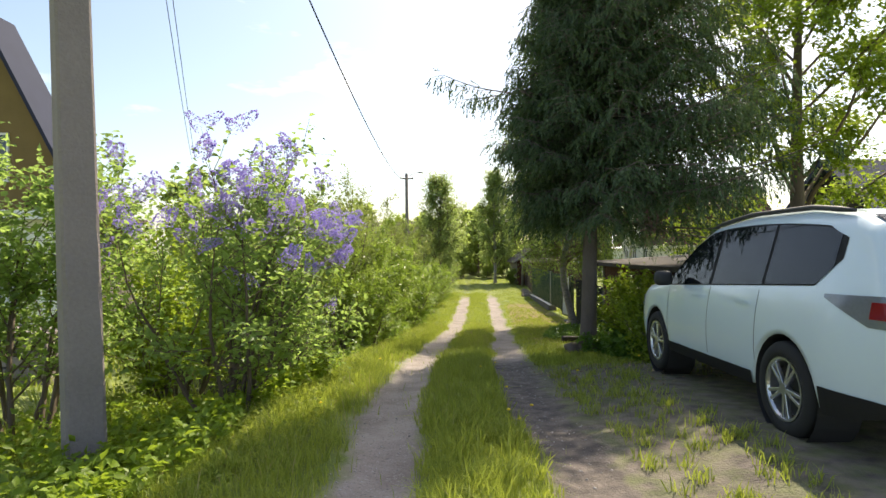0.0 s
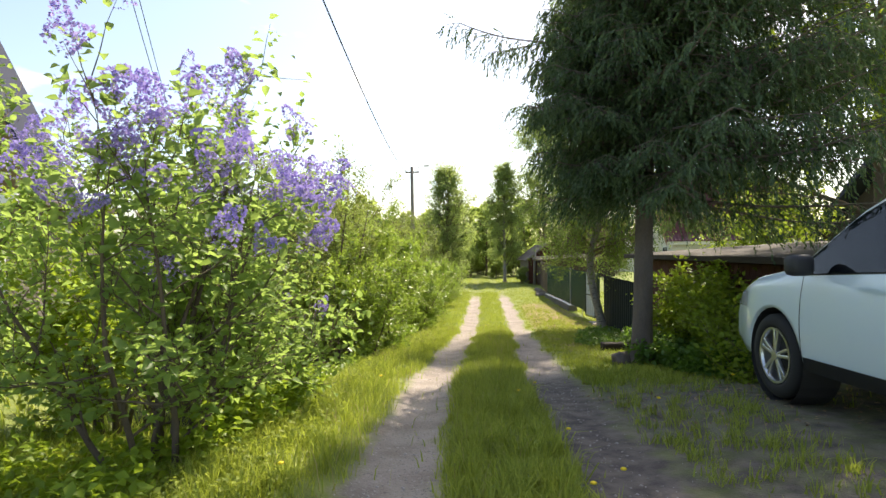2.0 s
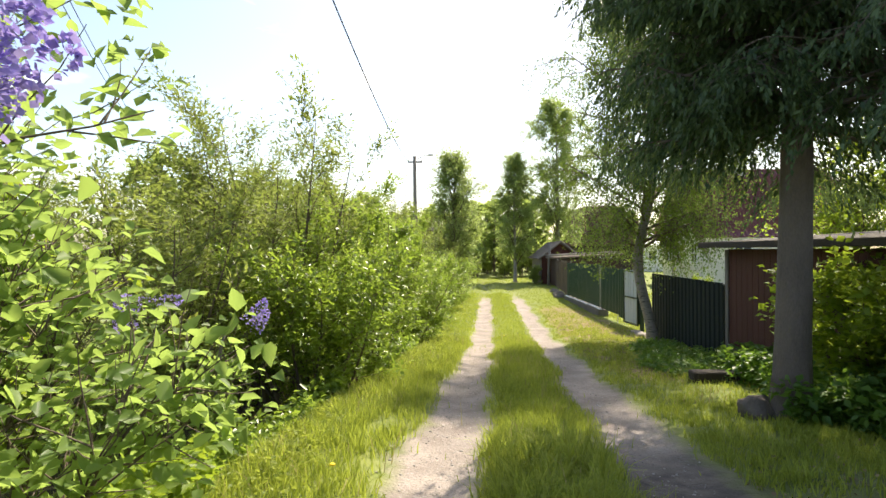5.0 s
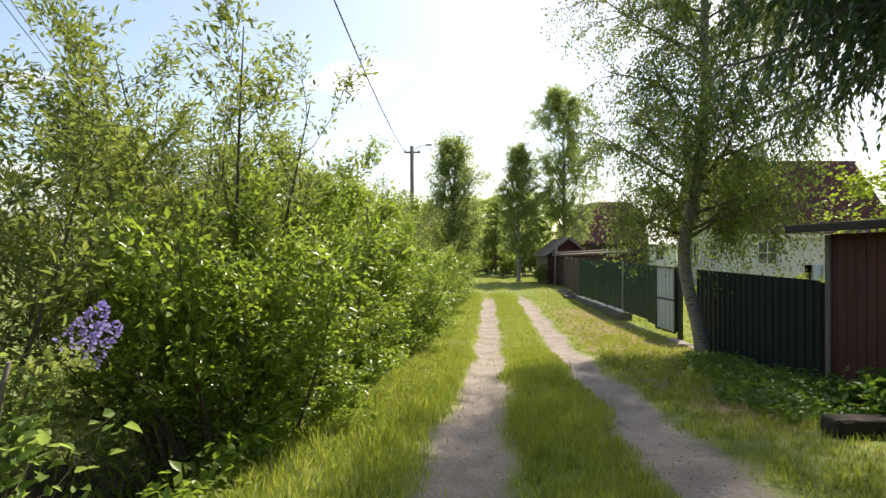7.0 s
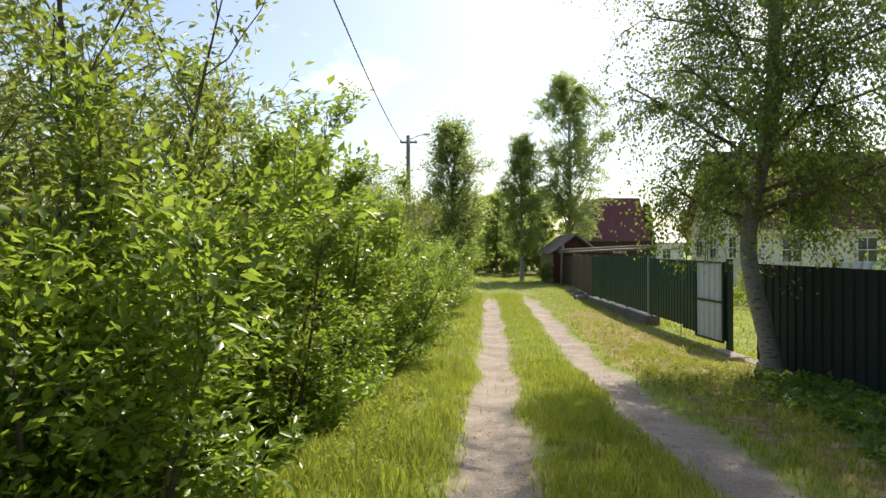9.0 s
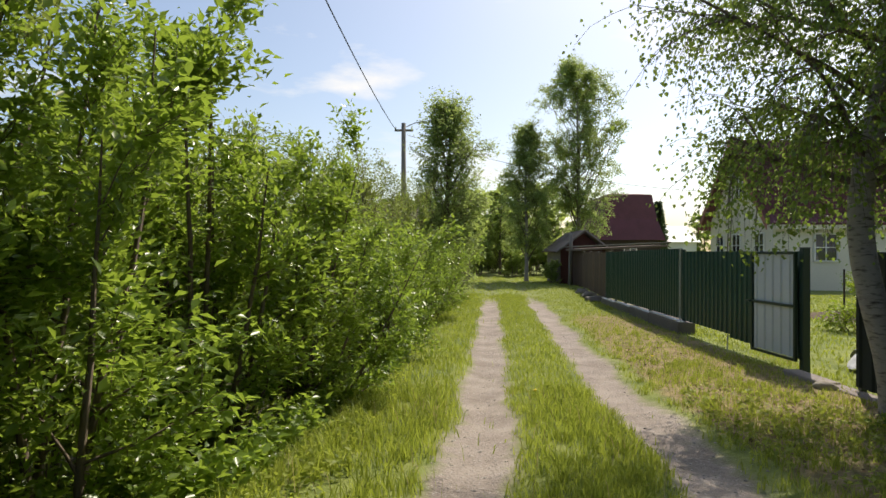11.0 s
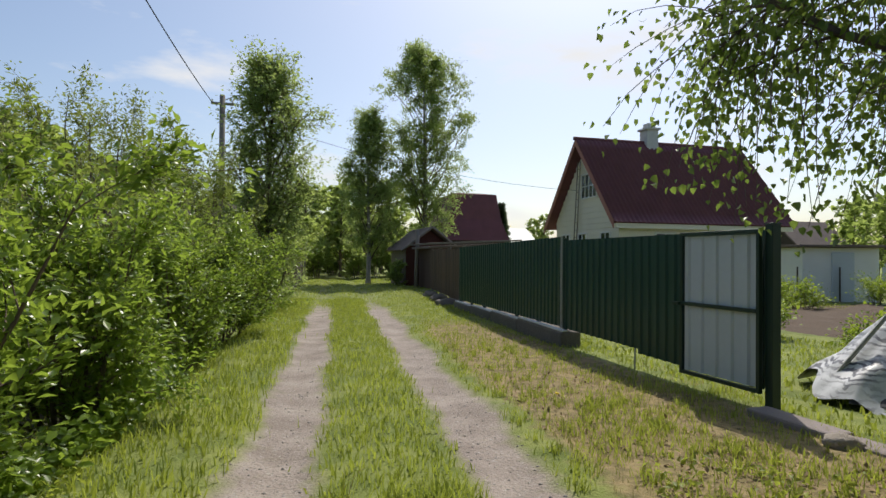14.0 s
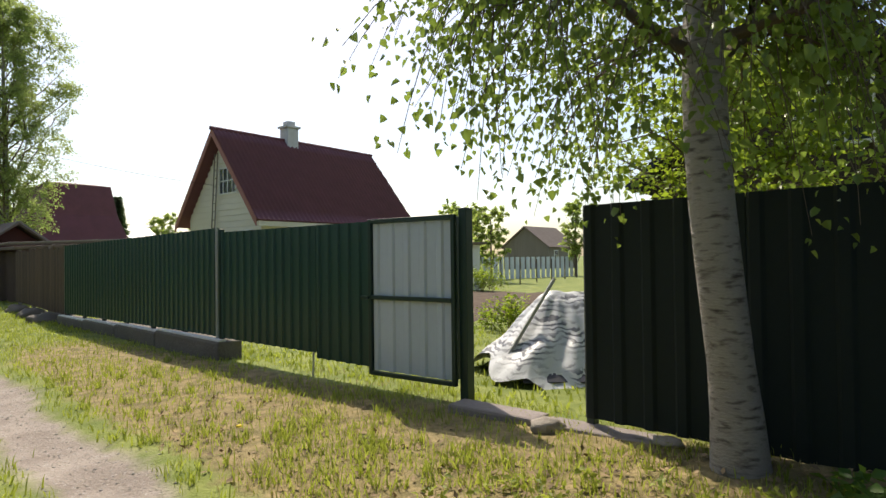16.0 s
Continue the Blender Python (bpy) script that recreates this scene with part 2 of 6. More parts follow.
def raw_mesh(name, verts, faces, mat, parent=None, label="", smooth=False):
    """A mesh straight from arrays; faces all of one corner count."""
    me = bpy.data.meshes.new(name)
    k = faces.shape[1]
    me.vertices.add(len(verts))
    me.vertices.foreach_set("co", verts.astype(np.float32).ravel())
    me.loops.add(faces.size)
    me.loops.foreach_set("vertex_index", faces.astype(np.int32).ravel())
    me.polygons.add(len(faces))
    me.polygons.foreach_set("loop_start", np.arange(0, faces.size, k, dtype=np.int32))
    me.update(calc_edges=True)
    me.materials.append(mat)
    if smooth:
        me.polygons.foreach_set("use_smooth", np.ones(len(faces), dtype=bool))
    ob = new(name, me)
    if parent:
        ob.parent = parent
    return tagged(ob, label)


def unit(v):
    return v / np.maximum(np.linalg.norm(v, axis=1, keepdims=True), 1e-6)


def leaves(rng, centres, length, width, hang=0.0, up=0.6, fold=0.25, along=None, full=False):
    """Folded leaf blades about the given points: two triangles each, or four for a full, rounder blade."""
    n = len(centres)
    axis = rng.normal(size=(n, 3))
    axis[:, 2] = axis[:, 2] * 0.5 - hang
    if along is not None:
        axis = axis * 0.6 + along
    axis = unit(axis)
    nor = rng.normal(size=(n, 3))
    nor[:, 2] = np.abs(nor[:, 2]) + up
    side = unit(np.cross(axis, nor))
    nor = np.cross(side, axis)
    s = rng.uniform(0.6, 1.25, size=(n, 1))
    L, W = length * s, width * s
    tip = centres + axis * L
    mid = centres + axis * L * 0.42
    v = np.stack([centres, mid + side * W * 0.5 + nor * W * fold, tip, mid - side * W * 0.5 + nor * W * fold], axis=1).reshape(-1, 3)
    if full:
        droop = nor * L * -0.10
        lo, hi = centres + axis * L * 0.24, centres + axis * L * 0.62
        v = np.stack([centres, lo + side * W * 0.5 + nor * W * fold, hi + side * W * 0.36 + nor * W * fold * 0.7, tip + droop,
                      hi - side * W * 0.36 + nor * W * fold * 0.7, lo - side * W * 0.5 + nor * W * fold], axis=1).reshape(-1, 3)
        b = np.arange(n)[:, None] * 6
        return v, np.concatenate([b + np.array([k]) for k in ([0, 1, 2], [0, 2, 3], [0, 3, 4], [0, 4, 5])])
    b = np.arange(n)[:, None] * 4
    f = np.concatenate([b + np.array([[0, 1, 2]]), b + np.array([[0, 2, 3]])], axis=0)
    return v, f


# ---- the lie of the land ----
def smooth(a, b, x):
    t = np.clip((x - a) / (b - a), 0, 1)
    return t * t * (3 - 2 * t)


LANE_Y = [-30, 0, 7, 11, 14.5, 17.5, 28.6, 60, 120]
LANE_X = [-0.6, -0.56, -0.52, -0.2, 0.15, 0.46, 1.35, 3.5, 7.0]
FALL_Y = [-60, 0, 4.4, 7.5, 10.2, 13.3, 15, 17, 19, 24, 30, 42, 54, 120, 400]
FALL_Z = [0.6, -0.03, -0.15, -0.29, -0.51, -0.72, -0.86, -1.02, -1.15, -1.2, -1.22, -1.25, -1.5, -1.6, -1.6]


def lane(y):
    """x of the middle of the lane's west wheel track."""
    return np.interp(y, LANE_Y, LANE_X) + 0.035 * np.sin(1.9 * y) + 0.02 * np.sin(4.3 * y + 1)


def height(x, y):
    x, y = np.asarray(x, float), np.asarray(y, float)
    z = (np.interp(y - 0.7, FALL_Y, FALL_Z) + np.interp(y, FALL_Y, FALL_Z) + np.interp(y + 0.7, FALL_Y, FALL_Z)) / 3
    u = x - lane(y)
    near = 1 - smooth(45, 60, y)
    # wheel tracks and the crown between them
    z = z - 0.045 * np.exp(-((u / 0.27) ** 2)) - 0.045 * np.exp(-(((u - 1.4) / 0.30) ** 2)) + 0.02 * np.exp(-(((u - 0.7) / 0.3) ** 2))
    # ditch on the west side
    z = z - near * (0.35 + 0.40 * smooth(7, 10, y)) * (smooth(-1.0, -2.3, u) - 0.6 * smooth(-3.4, -5.5, u))
    # the shoulder under the car and the spruce
    z = z + smooth(1.9, 2.8, u) * (0.12 * (1 - smooth(6.6, 9.6, y)) + 0.02)
    z = z + 0.012 * np.sin(1.3 * x + 0.7 * y) * np.sin(0.9 * y - 0.4 * x)
    return z


def ground_z(x, y):
    return float(height(x, y))


def ground_masks(x, y):
    u = x - lane(y)
    fade = 1 - smooth(29, 34, y)
    dirt = np.maximum(np.exp(-((u / (0.31 - 0.03 * smooth(9, 14, y) + 0.02 * np.sin(2.7 * y))) ** 4)), np.exp(-(((u - 1.4) / (0.33 - 0.06 * smooth(9, 14, y) + 0.03 * np.sin(2.1 * y + 2))) ** 4))) * (0.25 + 0.75 * fade)
    apron = 0.70 * smooth(1.2, 1.6, u) * (1 - smooth(7.6, 9.8, y)) * (1 - smooth(4.6, 5.6, u))
    dirt = np.maximum(dirt, apron)
    straw = smooth(1.6, 2.2, u) * smooth(11, 14, y) * (1 - smooth(24, 30, y)) * (1 - smooth(4.2, 4.8, x))
    # shade under the ditch bushes, painted into the ground as dark soil
    shaded_soil = smooth(8, 10.5, y) * smooth(-1.4, -2.1, u) * (1 - smooth(-3.6, -5, u)) * (1 - smooth(24, 34, y))
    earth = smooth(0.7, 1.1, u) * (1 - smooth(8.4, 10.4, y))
    return dirt, straw, shaded_soil, earth


def ground_material():
    m = bpy.data.materials.new("ground")
    m.use_nodes = True
    n, l = m.node_tree.nodes, m.node_tree.links
    b = n["Principled BSDF"]
    b.inputs["Roughness"].default_value = 0.95
    co = n.new("ShaderNodeTexCoord")

    def noise_at(scale, detail=4):
        t = n.new("ShaderNodeTexNoise")
        t.inputs["Scale"].default_value, t.inputs["Detail"].default_value = scale, detail
        l.new(co.outputs["Object"], t.inputs["Vector"])
        return t.outputs[0]

    def two(fac, c0, c1, lo=0.35, hi=0.65):
        r = n.new("ShaderNodeValToRGB")
        r.color_ramp.elements[0].position, r.color_ramp.elements[1].position = lo, hi
        r.color_ramp.elements[0].color, r.color_ramp.elements[1].color = (*c0, 1), (*c1, 1)
        l.new(fac, r.inputs[0])
        return r.outputs[0]

    def blend(fac, c0, c1):
        x = n.new("ShaderNodeMix")
        x.data_type = "RGBA"
        l.new(fac, x.inputs["Factor"])
        l.new(c0, x.inputs["A"])
        l.new(c1, x.inputs["B"])
        return x.outputs["Result"]

    def mask(name, amount, edge, scale=7):
        at = n.new("ShaderNodeAttribute")
        at.attribute_name = name
        s = n.new("ShaderNodeMath")
        s.operation = "MULTIPLY_ADD"
        s.inputs[1].default_value = amount
        l.new(noise_at(scale, 6), s.inputs[0])
        s2 = n.new("ShaderNodeMath")
        s2.operation = "ADD"
        l.new(at.outputs["Fac"], s2.inputs[0])
        s.inputs[2].default_value = -0.5 * amount
        l.new(s.outputs[0], s2.inputs[1])
        r = n.new("ShaderNodeMapRange")
        r.inputs["From Min"].default_value, r.inputs["From Max"].default_value = 0.5 - edge, 0.5 + edge
        l.new(s2.outputs[0], r.inputs["Value"])
        return r.outputs[0]

    grass = two(noise_at(3), (0.13, 0.17, 0.03), (0.24, 0.27, 0.065))
    straw = two(noise_at(9, 6), (0.16, 0.13, 0.05), (0.33, 0.25, 0.12))
    # ditch soil, its tone darkened to hold the bushes' shade
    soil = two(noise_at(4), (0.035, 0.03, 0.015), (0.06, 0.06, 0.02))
    sand = two(noise_at(2.5, 6), (0.245, 0.20, 0.172), (0.37, 0.312, 0.272))
    pebble = n.new("ShaderNodeTexVoronoi")
    pebble.inputs["Scale"].default_value = 38
    l.new(co.outputs["Object"], pebble.inputs["Vector"])
    stones = blend(two(noise_at(55, 3), (0, 0, 0), (1, 1, 1), 0.55, 0.68), sand, two(pebble.outputs["Color"], (0.15, 0.135, 0.12), (0.42, 0.385, 0.355)))
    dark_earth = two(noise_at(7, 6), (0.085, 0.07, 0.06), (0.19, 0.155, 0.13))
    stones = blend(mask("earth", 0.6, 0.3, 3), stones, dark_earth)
    c = blend(mask("straw", 0.9, 0.18), grass, straw)
    c = blend(mask("shaded_soil", 0.5, 0.2), c, soil)
    c = blend(mask("dirt", 1.0, 0.34, 6), c, stones)
    l.new(c, b.inputs["Base Color"])
    bp = n.new("ShaderNodeBump")
    bp.inputs["Strength"].default_value, bp.inputs["Distance"].default_value = 0.7, 0.03
    l.new(noise_at(45, 5), bp.inputs["Height"])
    l.new(bp.outputs[0], b.inputs["Normal"])
    return m


def build_ground():
    xs = np.concatenate([[-2000, -600, -200, -90, -45, -25], np.arange(-15, -4, 0.5), np.arange(-4, 7, 0.08), np.arange(7, 26, 0.8), [32, 45, 90, 200, 600, 2000]])
    ys = np.concatenate([[-2000, -500, -120, -40, -15, -6], np.arange(-3, 26, 0.1), np.arange(26, 62, 0.5), [66, 75, 90, 130, 200, 400, 900, 2500]])
    X, Y = np.meshgrid(xs, ys)
    Z = height(X, Y)
    v = np.stack([X, Y, Z], axis=-1).reshape(-1, 3)
    nx, ny = len(xs), len(ys)
    i = (np.arange(ny - 1)[:, None] * nx + np.arange(nx - 1)[None]).ravel()
    f = np.stack([i, i + 1, i + nx + 1, i + nx], axis=1)
    ob = raw_mesh("ground", v, f, ground_material(), smooth=True)
    for name, values in zip(("dirt", "straw", "shaded_soil", "earth"), ground_masks(X, Y)):
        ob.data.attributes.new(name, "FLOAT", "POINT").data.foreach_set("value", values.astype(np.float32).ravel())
    return tagged(ob, "grassy lane with two sandy wheel tracks", "ground", kind="structure")


build_ground()


# ---- fences, gate and poles along the lane ----
def corrugated(length, tall, pitch=0.2, depth=0.02, thick=0.004):
    """A ribbed steel sheet along +y, face to -x, standing on z = 0."""
    xs = []
    n = max(1, round(length / pitch))
    p = length / n
    for i in range(n):
        y = i * p
        xs += [(0, y), (0, y + p * 0.55), (-depth, y + p * 0.65), (-depth, y + p * 0.9)]
    xs.append((0, length))
    bm = bmesh.new()
    rows = [[[bm.verts.new((x + s * thick, y, z)) for x, y in xs] for z in (0, tall)] for s in (0, 1)]
    for s in (0, 1):
        a, b = rows[s]
        for i in range(len(xs) - 1):
            bm.faces.new((a[i], a[i + 1], b[i + 1], b[i])[:: -1 if s == 0 else 1])
    for k in (0, 1):
        a, b = rows[0][k], rows[1][k]
        for i in range(len(xs) - 1):
            bm.faces.new((a[i], a[i + 1], b[i + 1], b[i]))
    for i in (0, len(xs) - 1):
        bm.faces.new((rows[0][0][i], rows[1][0][i], rows[1][1][i], rows[0][1][i]))
    bmesh.ops.recalc_face_normals(bm, faces=bm.faces)
    return bm


def aim(p, q):
    """A pose at p whose +y runs level to q, and the level distance."""
    d = math.hypot(q[0] - p[0], q[1] - p[1])
    return pose(*p, 0, 0, -math.degrees(math.atan2(q[0] - p[0], q[1] - p[1]))), d


def sheet_fence(name, p, q, tall, mat, post_mat, label, group, slope=0.0, bays=3, rails=True, pitch=0.2):
    m, d = aim(p, q)
    f = thing(name, m, label, "fence", group)
    bay = d / bays
    for i in range(bays):
        bm = corrugated(bay - 0.006, tall, pitch)
        for v in bm.verts:
            v.co.y += i * bay + 0.003
            v.co.z += v.co.y * slope
        part("sheet", bm, mat, f)
    for i in range(bays + 1):
        z = min(i * bay, d) * slope
        y = min(max(i * bay, 0.03), d - 0.03)
        part("post", box((0.012, y - 0.03, z - 0.5), (0.072, y + 0.03, z + tall - 0.02), 0.004), post_mat, f)
    if rails:
        for h in (0.3, tall - 0.3):
            bm = box((0.006, 0.07, h), (0.046, d - 0.07, h + 0.04), 0.003)
            for v in bm.verts:
                v.co.z += v.co.y * slope
            part("rail", bm, post_mat, f)
    return f


WICKET = (4.60, 19.86)
GATE_N = (4.68, 23.8)
FENCE_N = (5.04, 30.4)

# long green sheet fence on a concrete plinth
sheet_fence("sheet_fence", (*GATE_N, -0.92), (*FENCE_N, -0.92), 1.36, GREEN_SHEET, GREEN_STEEL,
            "dark green ribbed steel sheet fence on a concrete plinth", "lane fences", slope=-0.012, bays=6, pitch=0.16)
m, d = aim((*GATE_N, 0), (*FENCE_N, 0))
plinth = thing("fence_plinth", m, "rough grey concrete plinth under the sheet fence", "plinth")
for i in range(4):
    y0 = d / 4 * i + (0.0 if i else -0.28)
    part("plinth_block", box((-0.16, y0 + 0.01, -1.75), (0.16, d / 4 * (i + 1) - 0.01, -0.955 - 0.03 * i), 0.025), SHADED_CONCRETE, plinth)
    part("pale_ledge", box((-0.13, y0 + 0.03, -0.9555 - 0.03 * i), (-0.04, d / 4 * (i + 1) - 0.04, -0.935 - 0.03 * i), 0.004), WHITE_PAINT, plinth)
corner = thing("gate_post", pose(*GATE_N, 0), "thin pale steel post between gate and fence", "post")
part("pipe", tube([(-0.05, -0.03, -1.5), (-0.05, -0.03, 0.44)], [0.016, 0.016], 8), PALE_STEEL, corner)

# double gate, closed, its leaves hanging clear of the grass
m, d = aim((*WICKET, -0.98), (*GATE_N, -0.88))
for i, (y0, y1, zt) in enumerate(((0.1, d / 2 - 0.01, 1.36), (d / 2 + 0.01, d - 0.06, 1.31))):
    g = thing("gate_leaf", m @ pose(0, y0, 0.0 if i == 0 else 0.05), "closed dark green ribbed steel gate leaf hanging above the grass", "gate", "gate leaves")
    w = y1 - y0
    part("sheet", corrugated(w, zt, 0.16), GREEN_SHEET, g)
    for yy in (0.03, w - 0.03):
        part("frame_post", box((0.01, yy - 0.025, 0.01), (0.055, yy + 0.025, zt - 0.01), 0.003), GREEN_STEEL, g)
    for zz in (0.06, zt * 0.5, zt - 0.06):
        part("frame_rail", box((0.012, 0.06, zz - 0.02), (0.05, w - 0.06, zz + 0.02), 0.003), GREEN_STEEL, g)
stake = thing("gate_stop", m @ pose(-0.05, d / 2, -0.3), "thin steel stop peg under the double gate", "peg")
part("peg", tube([(0, 0, -0.1), (0.01, 0, 0.36)], [0.012, 0.01], 6), PALE_STEEL, stake)

# wicket leaf, folded open against the gate, its grey back to the lane
leaf = thing("wicket_leaf", pose(WICKET[0] - 0.075, WICKET[1] + 0.045, -1.0, 0, 0, 3.5), "open wicket with grey primed back and green frame", "gate")
W, H = 0.94, 1.38
bm = corrugated(W - 0.06, H - 0.08, 0.17, 0.018)
bmesh.ops.translate(bm, verts=bm.verts, vec=(0.012, 0.03, 0.04))
part("sheet", bm, GREY_SHEET, leaf, "grey primed ribbed sheet")
for y in (0.0, W - 0.035):
    part("frame_post", box((-0.03, y, 0), (0.01, y + 0.035, H), 0.004), GREEN_STEEL, leaf)
for z in (0.0, H * 0.485, H - 0.035):
    part("frame_rail", box((-0.032, 0.036, z), (0.008, W - 0.036, z + 0.035), 0.004), GREEN_STEEL, leaf)
part("latch", box((-0.06, W - 0.02, H * 0.485), (-0.03, W + 0.07, H * 0.485 + 0.03), 0.004), GREEN_STEEL, leaf)
wp = thing("wicket_post", pose(*WICKET, 0), "thick dark green square steel wicket post", "post")
part("post", box((-0.05, -0.04, -1.6), (0.04, 0.04, 0.42), 0.006), GREEN_STEEL, wp)
part("cap", box((-0.055, -0.045, 0.4205), (0.045, 0.045, 0.43), 0.002), GREEN_STEEL, wp)

# dark fence south of the wicket, its shade painted into the sheet colour
sheet_fence("sheet_fence", (4.12, 14.75, -1.04), (4.47, 18.78, -1.03), 1.41, SHADED_SHEET, GREEN_STEEL,
            "dark green ribbed steel fence with its shade put into the colour", "lane fences", slope=0.0, bays=4, pitch=0.22)
sill = thing("concrete_sill", pose(4.42, 19.4, ground_z(4.4, 19.4) + 0.005, 0, 0, 1), "cracked concrete sill across the wicket opening", "sill")
for y0, y1, dz in ((-1.35, -0.35, 0.0), (-0.33, 0.42, 0.012)):
    part("sill_slab", box((-0.13, y0, -0.2), (0.09, y1, 0.04 + dz), 0.02), CONCRETE, sill)


def rock(name, at, size, mat, label, seed):
    bm = bmesh.new()
    bmesh.ops.create_icosphere(bm, subdivisions=3, radius=1)
    for v in bm.verts:
        k = 1 + 0.3 * noise.noise(v.co * 1.5 + Vector((seed, 0, 0))) + 0.08 * noise.noise(v.co * 5)
        v.co = Vector((v.co.x * size[0], v.co.y * size[1], v.co.z * size[2])) * k
    ob = part(name, bm, mat, smooth=True)
    ob.matrix_basis = pose(*at, 0, 0, seed * 40)
    return tagged(ob, label, "stone")


rock("stone", (4.26, 18.95, ground_z(4.26, 18.95) + 0.03), (0.09, 0.11, 0.055), STONE, "pale field stone lying beside the sill", 1)
rock("stone", (4.34, 18.2, ground_z(4.34, 18.2) + 0.02), (0.07, 0.10, 0.03), STONE, "flat grey stone in the grass by the fence", 4)


def board_fence(p, q, tall, count, label, mat=None):
    m, d = aim(p, q)
    f = thing("board_fence", m, label, "fence", "lane fences")
    rng = np.random.default_rng(5)
    w = d / count
    for i in range(count):
        t = tall + rng.uniform(-0.05, 0.05)
        part("board", box((-0.012, i * w + 0.01, 0.08), (0.012, (i + 1) * w - 0.01, t), 0.003), mat or BROWN_BOARD, f)
    for z in (0.35, tall - 0.3):
        part("rail", box((0.0125, 0, z), (0.05, d, z + 0.07), 0.004), BROWN_BOARD, f)
    for i in range(4):
        y = d / 3 * i
        part("post", box((0.051, y - 0.05, -0.4), (0.14, y + 0.05, tall + 0.05), 0.008), POST_WOOD, f)
    return f


board_fence((5.1, 30.5, -1.15), (5.9, 37.2, -1.25), 1.5, 44, "weathered brown board fence")
board_fence((0.9, 41.0, -1.4), (1.5, 50.0, -1.5), 1.15, 40, "low grey weathered board fence by the shrubs", POST_WOOD)
for i in range(3):
    rock("kerb_stone", (4.9 + 0.2 * i, 31.0 + 1.8 * i, -1.17), (0.25, 0.4, 0.15), SHADED_CONCRETE, "lump of old concrete along the board fence", 7 + i)


def utility_pole():
    p = thing("utility_pole", pose(-2.1, 41.9, ground_z(-2.1, 41.9)), "grey wooden utility pole with crossarm and lamp", "utility pole")
    top = 6.9 - ground_z(-2.1, 41.9)
    part("pole", tube([(0, 0, -0.3), (0.02, 0, top * 0.5), (0, 0, top)], [0.15, 0.13, 0.11], 10), POST_WOOD, p, smooth=True)
    part("crossarm", box((-0.45, -0.05, top - 0.42), (0.5, 0.05, top - 0.32), 0.01), POST_WOOD, p)
    for x in (-0.4, 0.42):
        part("insulator", tube([(x, 0, top - 0.3195), (x, 0, top - 0.25), (x, 0, top - 0.2)], [0.03, 0.05, 0.03], 8), WHITE_PAINT, p)
    arm = part("lamp_arm", tube([(0.12, 0, top - 0.2), (0.6, 0, top + 0.02), (0.85, 0, top + 0.06)], [0.025, 0.025, 0.025], 6), PALE_STEEL, p)
    part("lamp_head", box((0.82, -0.08, top + 0.02), (1.2, 0.08, top + 0.12), 0.03), PALE_STEEL, arm)
    return top + ground_z(-2.1, 41.9)


POLE_TOP = utility_pole()


def concrete_post():
    x, y = -2.98, 4.95
    p = thing("concrete_post", pose(x, y, ground_z(x, y), 0, -1.3, 42), "square grey-brown concrete utility post with chipped edges", "utility pole")
    bm = bmesh.new()
    n = 40
    rings = []
    rng = np.random.default_rng(3)
    for i in range(n + 1):
        z = -0.4 + i * 7.6 / n
        w = 0.142 - 0.03 * max(z, 0) / 7
        ring = []
        for sx, sy, cx, cy in ((1, 1, 0, 1), (1, 1, 1, 0), (1, -1, 1, 0), (1, -1, 0, 1), (-1, -1, 0, 1), (-1, -1, 1, 0), (-1, 1, 1, 0), (-1, 1, 0, 1)):
            c = 0.018 + (0.03 * rng.random() ** 4 if z < 2.2 else 0.004 * rng.random())
            ring.append(bm.verts.new((sx * (w - c * (1 - cx)), sy * (w - c * (1 - cy)), z)))
        rings.append(ring)
    for a, b in zip(rings, rings[1:]):
        for k in range(8):
            bm.faces.new((a[k], a[(k + 1) % 8], b[(k + 1) % 8], b[k]))
    bm.faces.new(rings[-1])
    bmesh.ops.recalc_face_normals(bm, faces=bm.faces)
    part("shaft", bm, CONCRETE, p)
    h = 6.9
    part("crossarm", box((-0.4, -0.04, h - 0.45), (1.0, 0.04, h - 0.37), 0.005, m=pose(0, 0.17, 0)), PALE_STEEL, p)
    return x, y, ground_z(x, y) + h


PX, PY, PZ = concrete_post()


def cable(name, a, b, sag, r, label):
    pts = []
    a, b = Vector(a), Vector(b)
    for i in range(41):
        t = i / 40
        p = a.lerp(b, t)
        p.z -= sag * 4 * t * (1 - t)
        pts.append(p)
    return tagged(part(name, tube(pts, [r] * 41, 5), CABLE), label, "cable")


cable("cable", (-2.43, 5.2, 6.42), (-2.43, 41.8, 6.46), 0.78, 0.016, "thick black overhead cable sagging between the posts")
cable("cable", (PX + 0.4, PY, PZ - 0.3), (-8.7, 21.0, 4.6), 0.15, 0.007, "thin overhead wire running to the house")
cable("cable", (PX + 0.3, PY, PZ - 0.3), (-8.8, 21.0, 4.55), 0.22, 0.007, "thin overhead wire running to the house")
cable("cable", (-1.9, 41.9, POLE_TOP - 0.6), (13.6, 39.9, 3.2), 0.6, 0.008, "thin wire from the pole to the cream house")


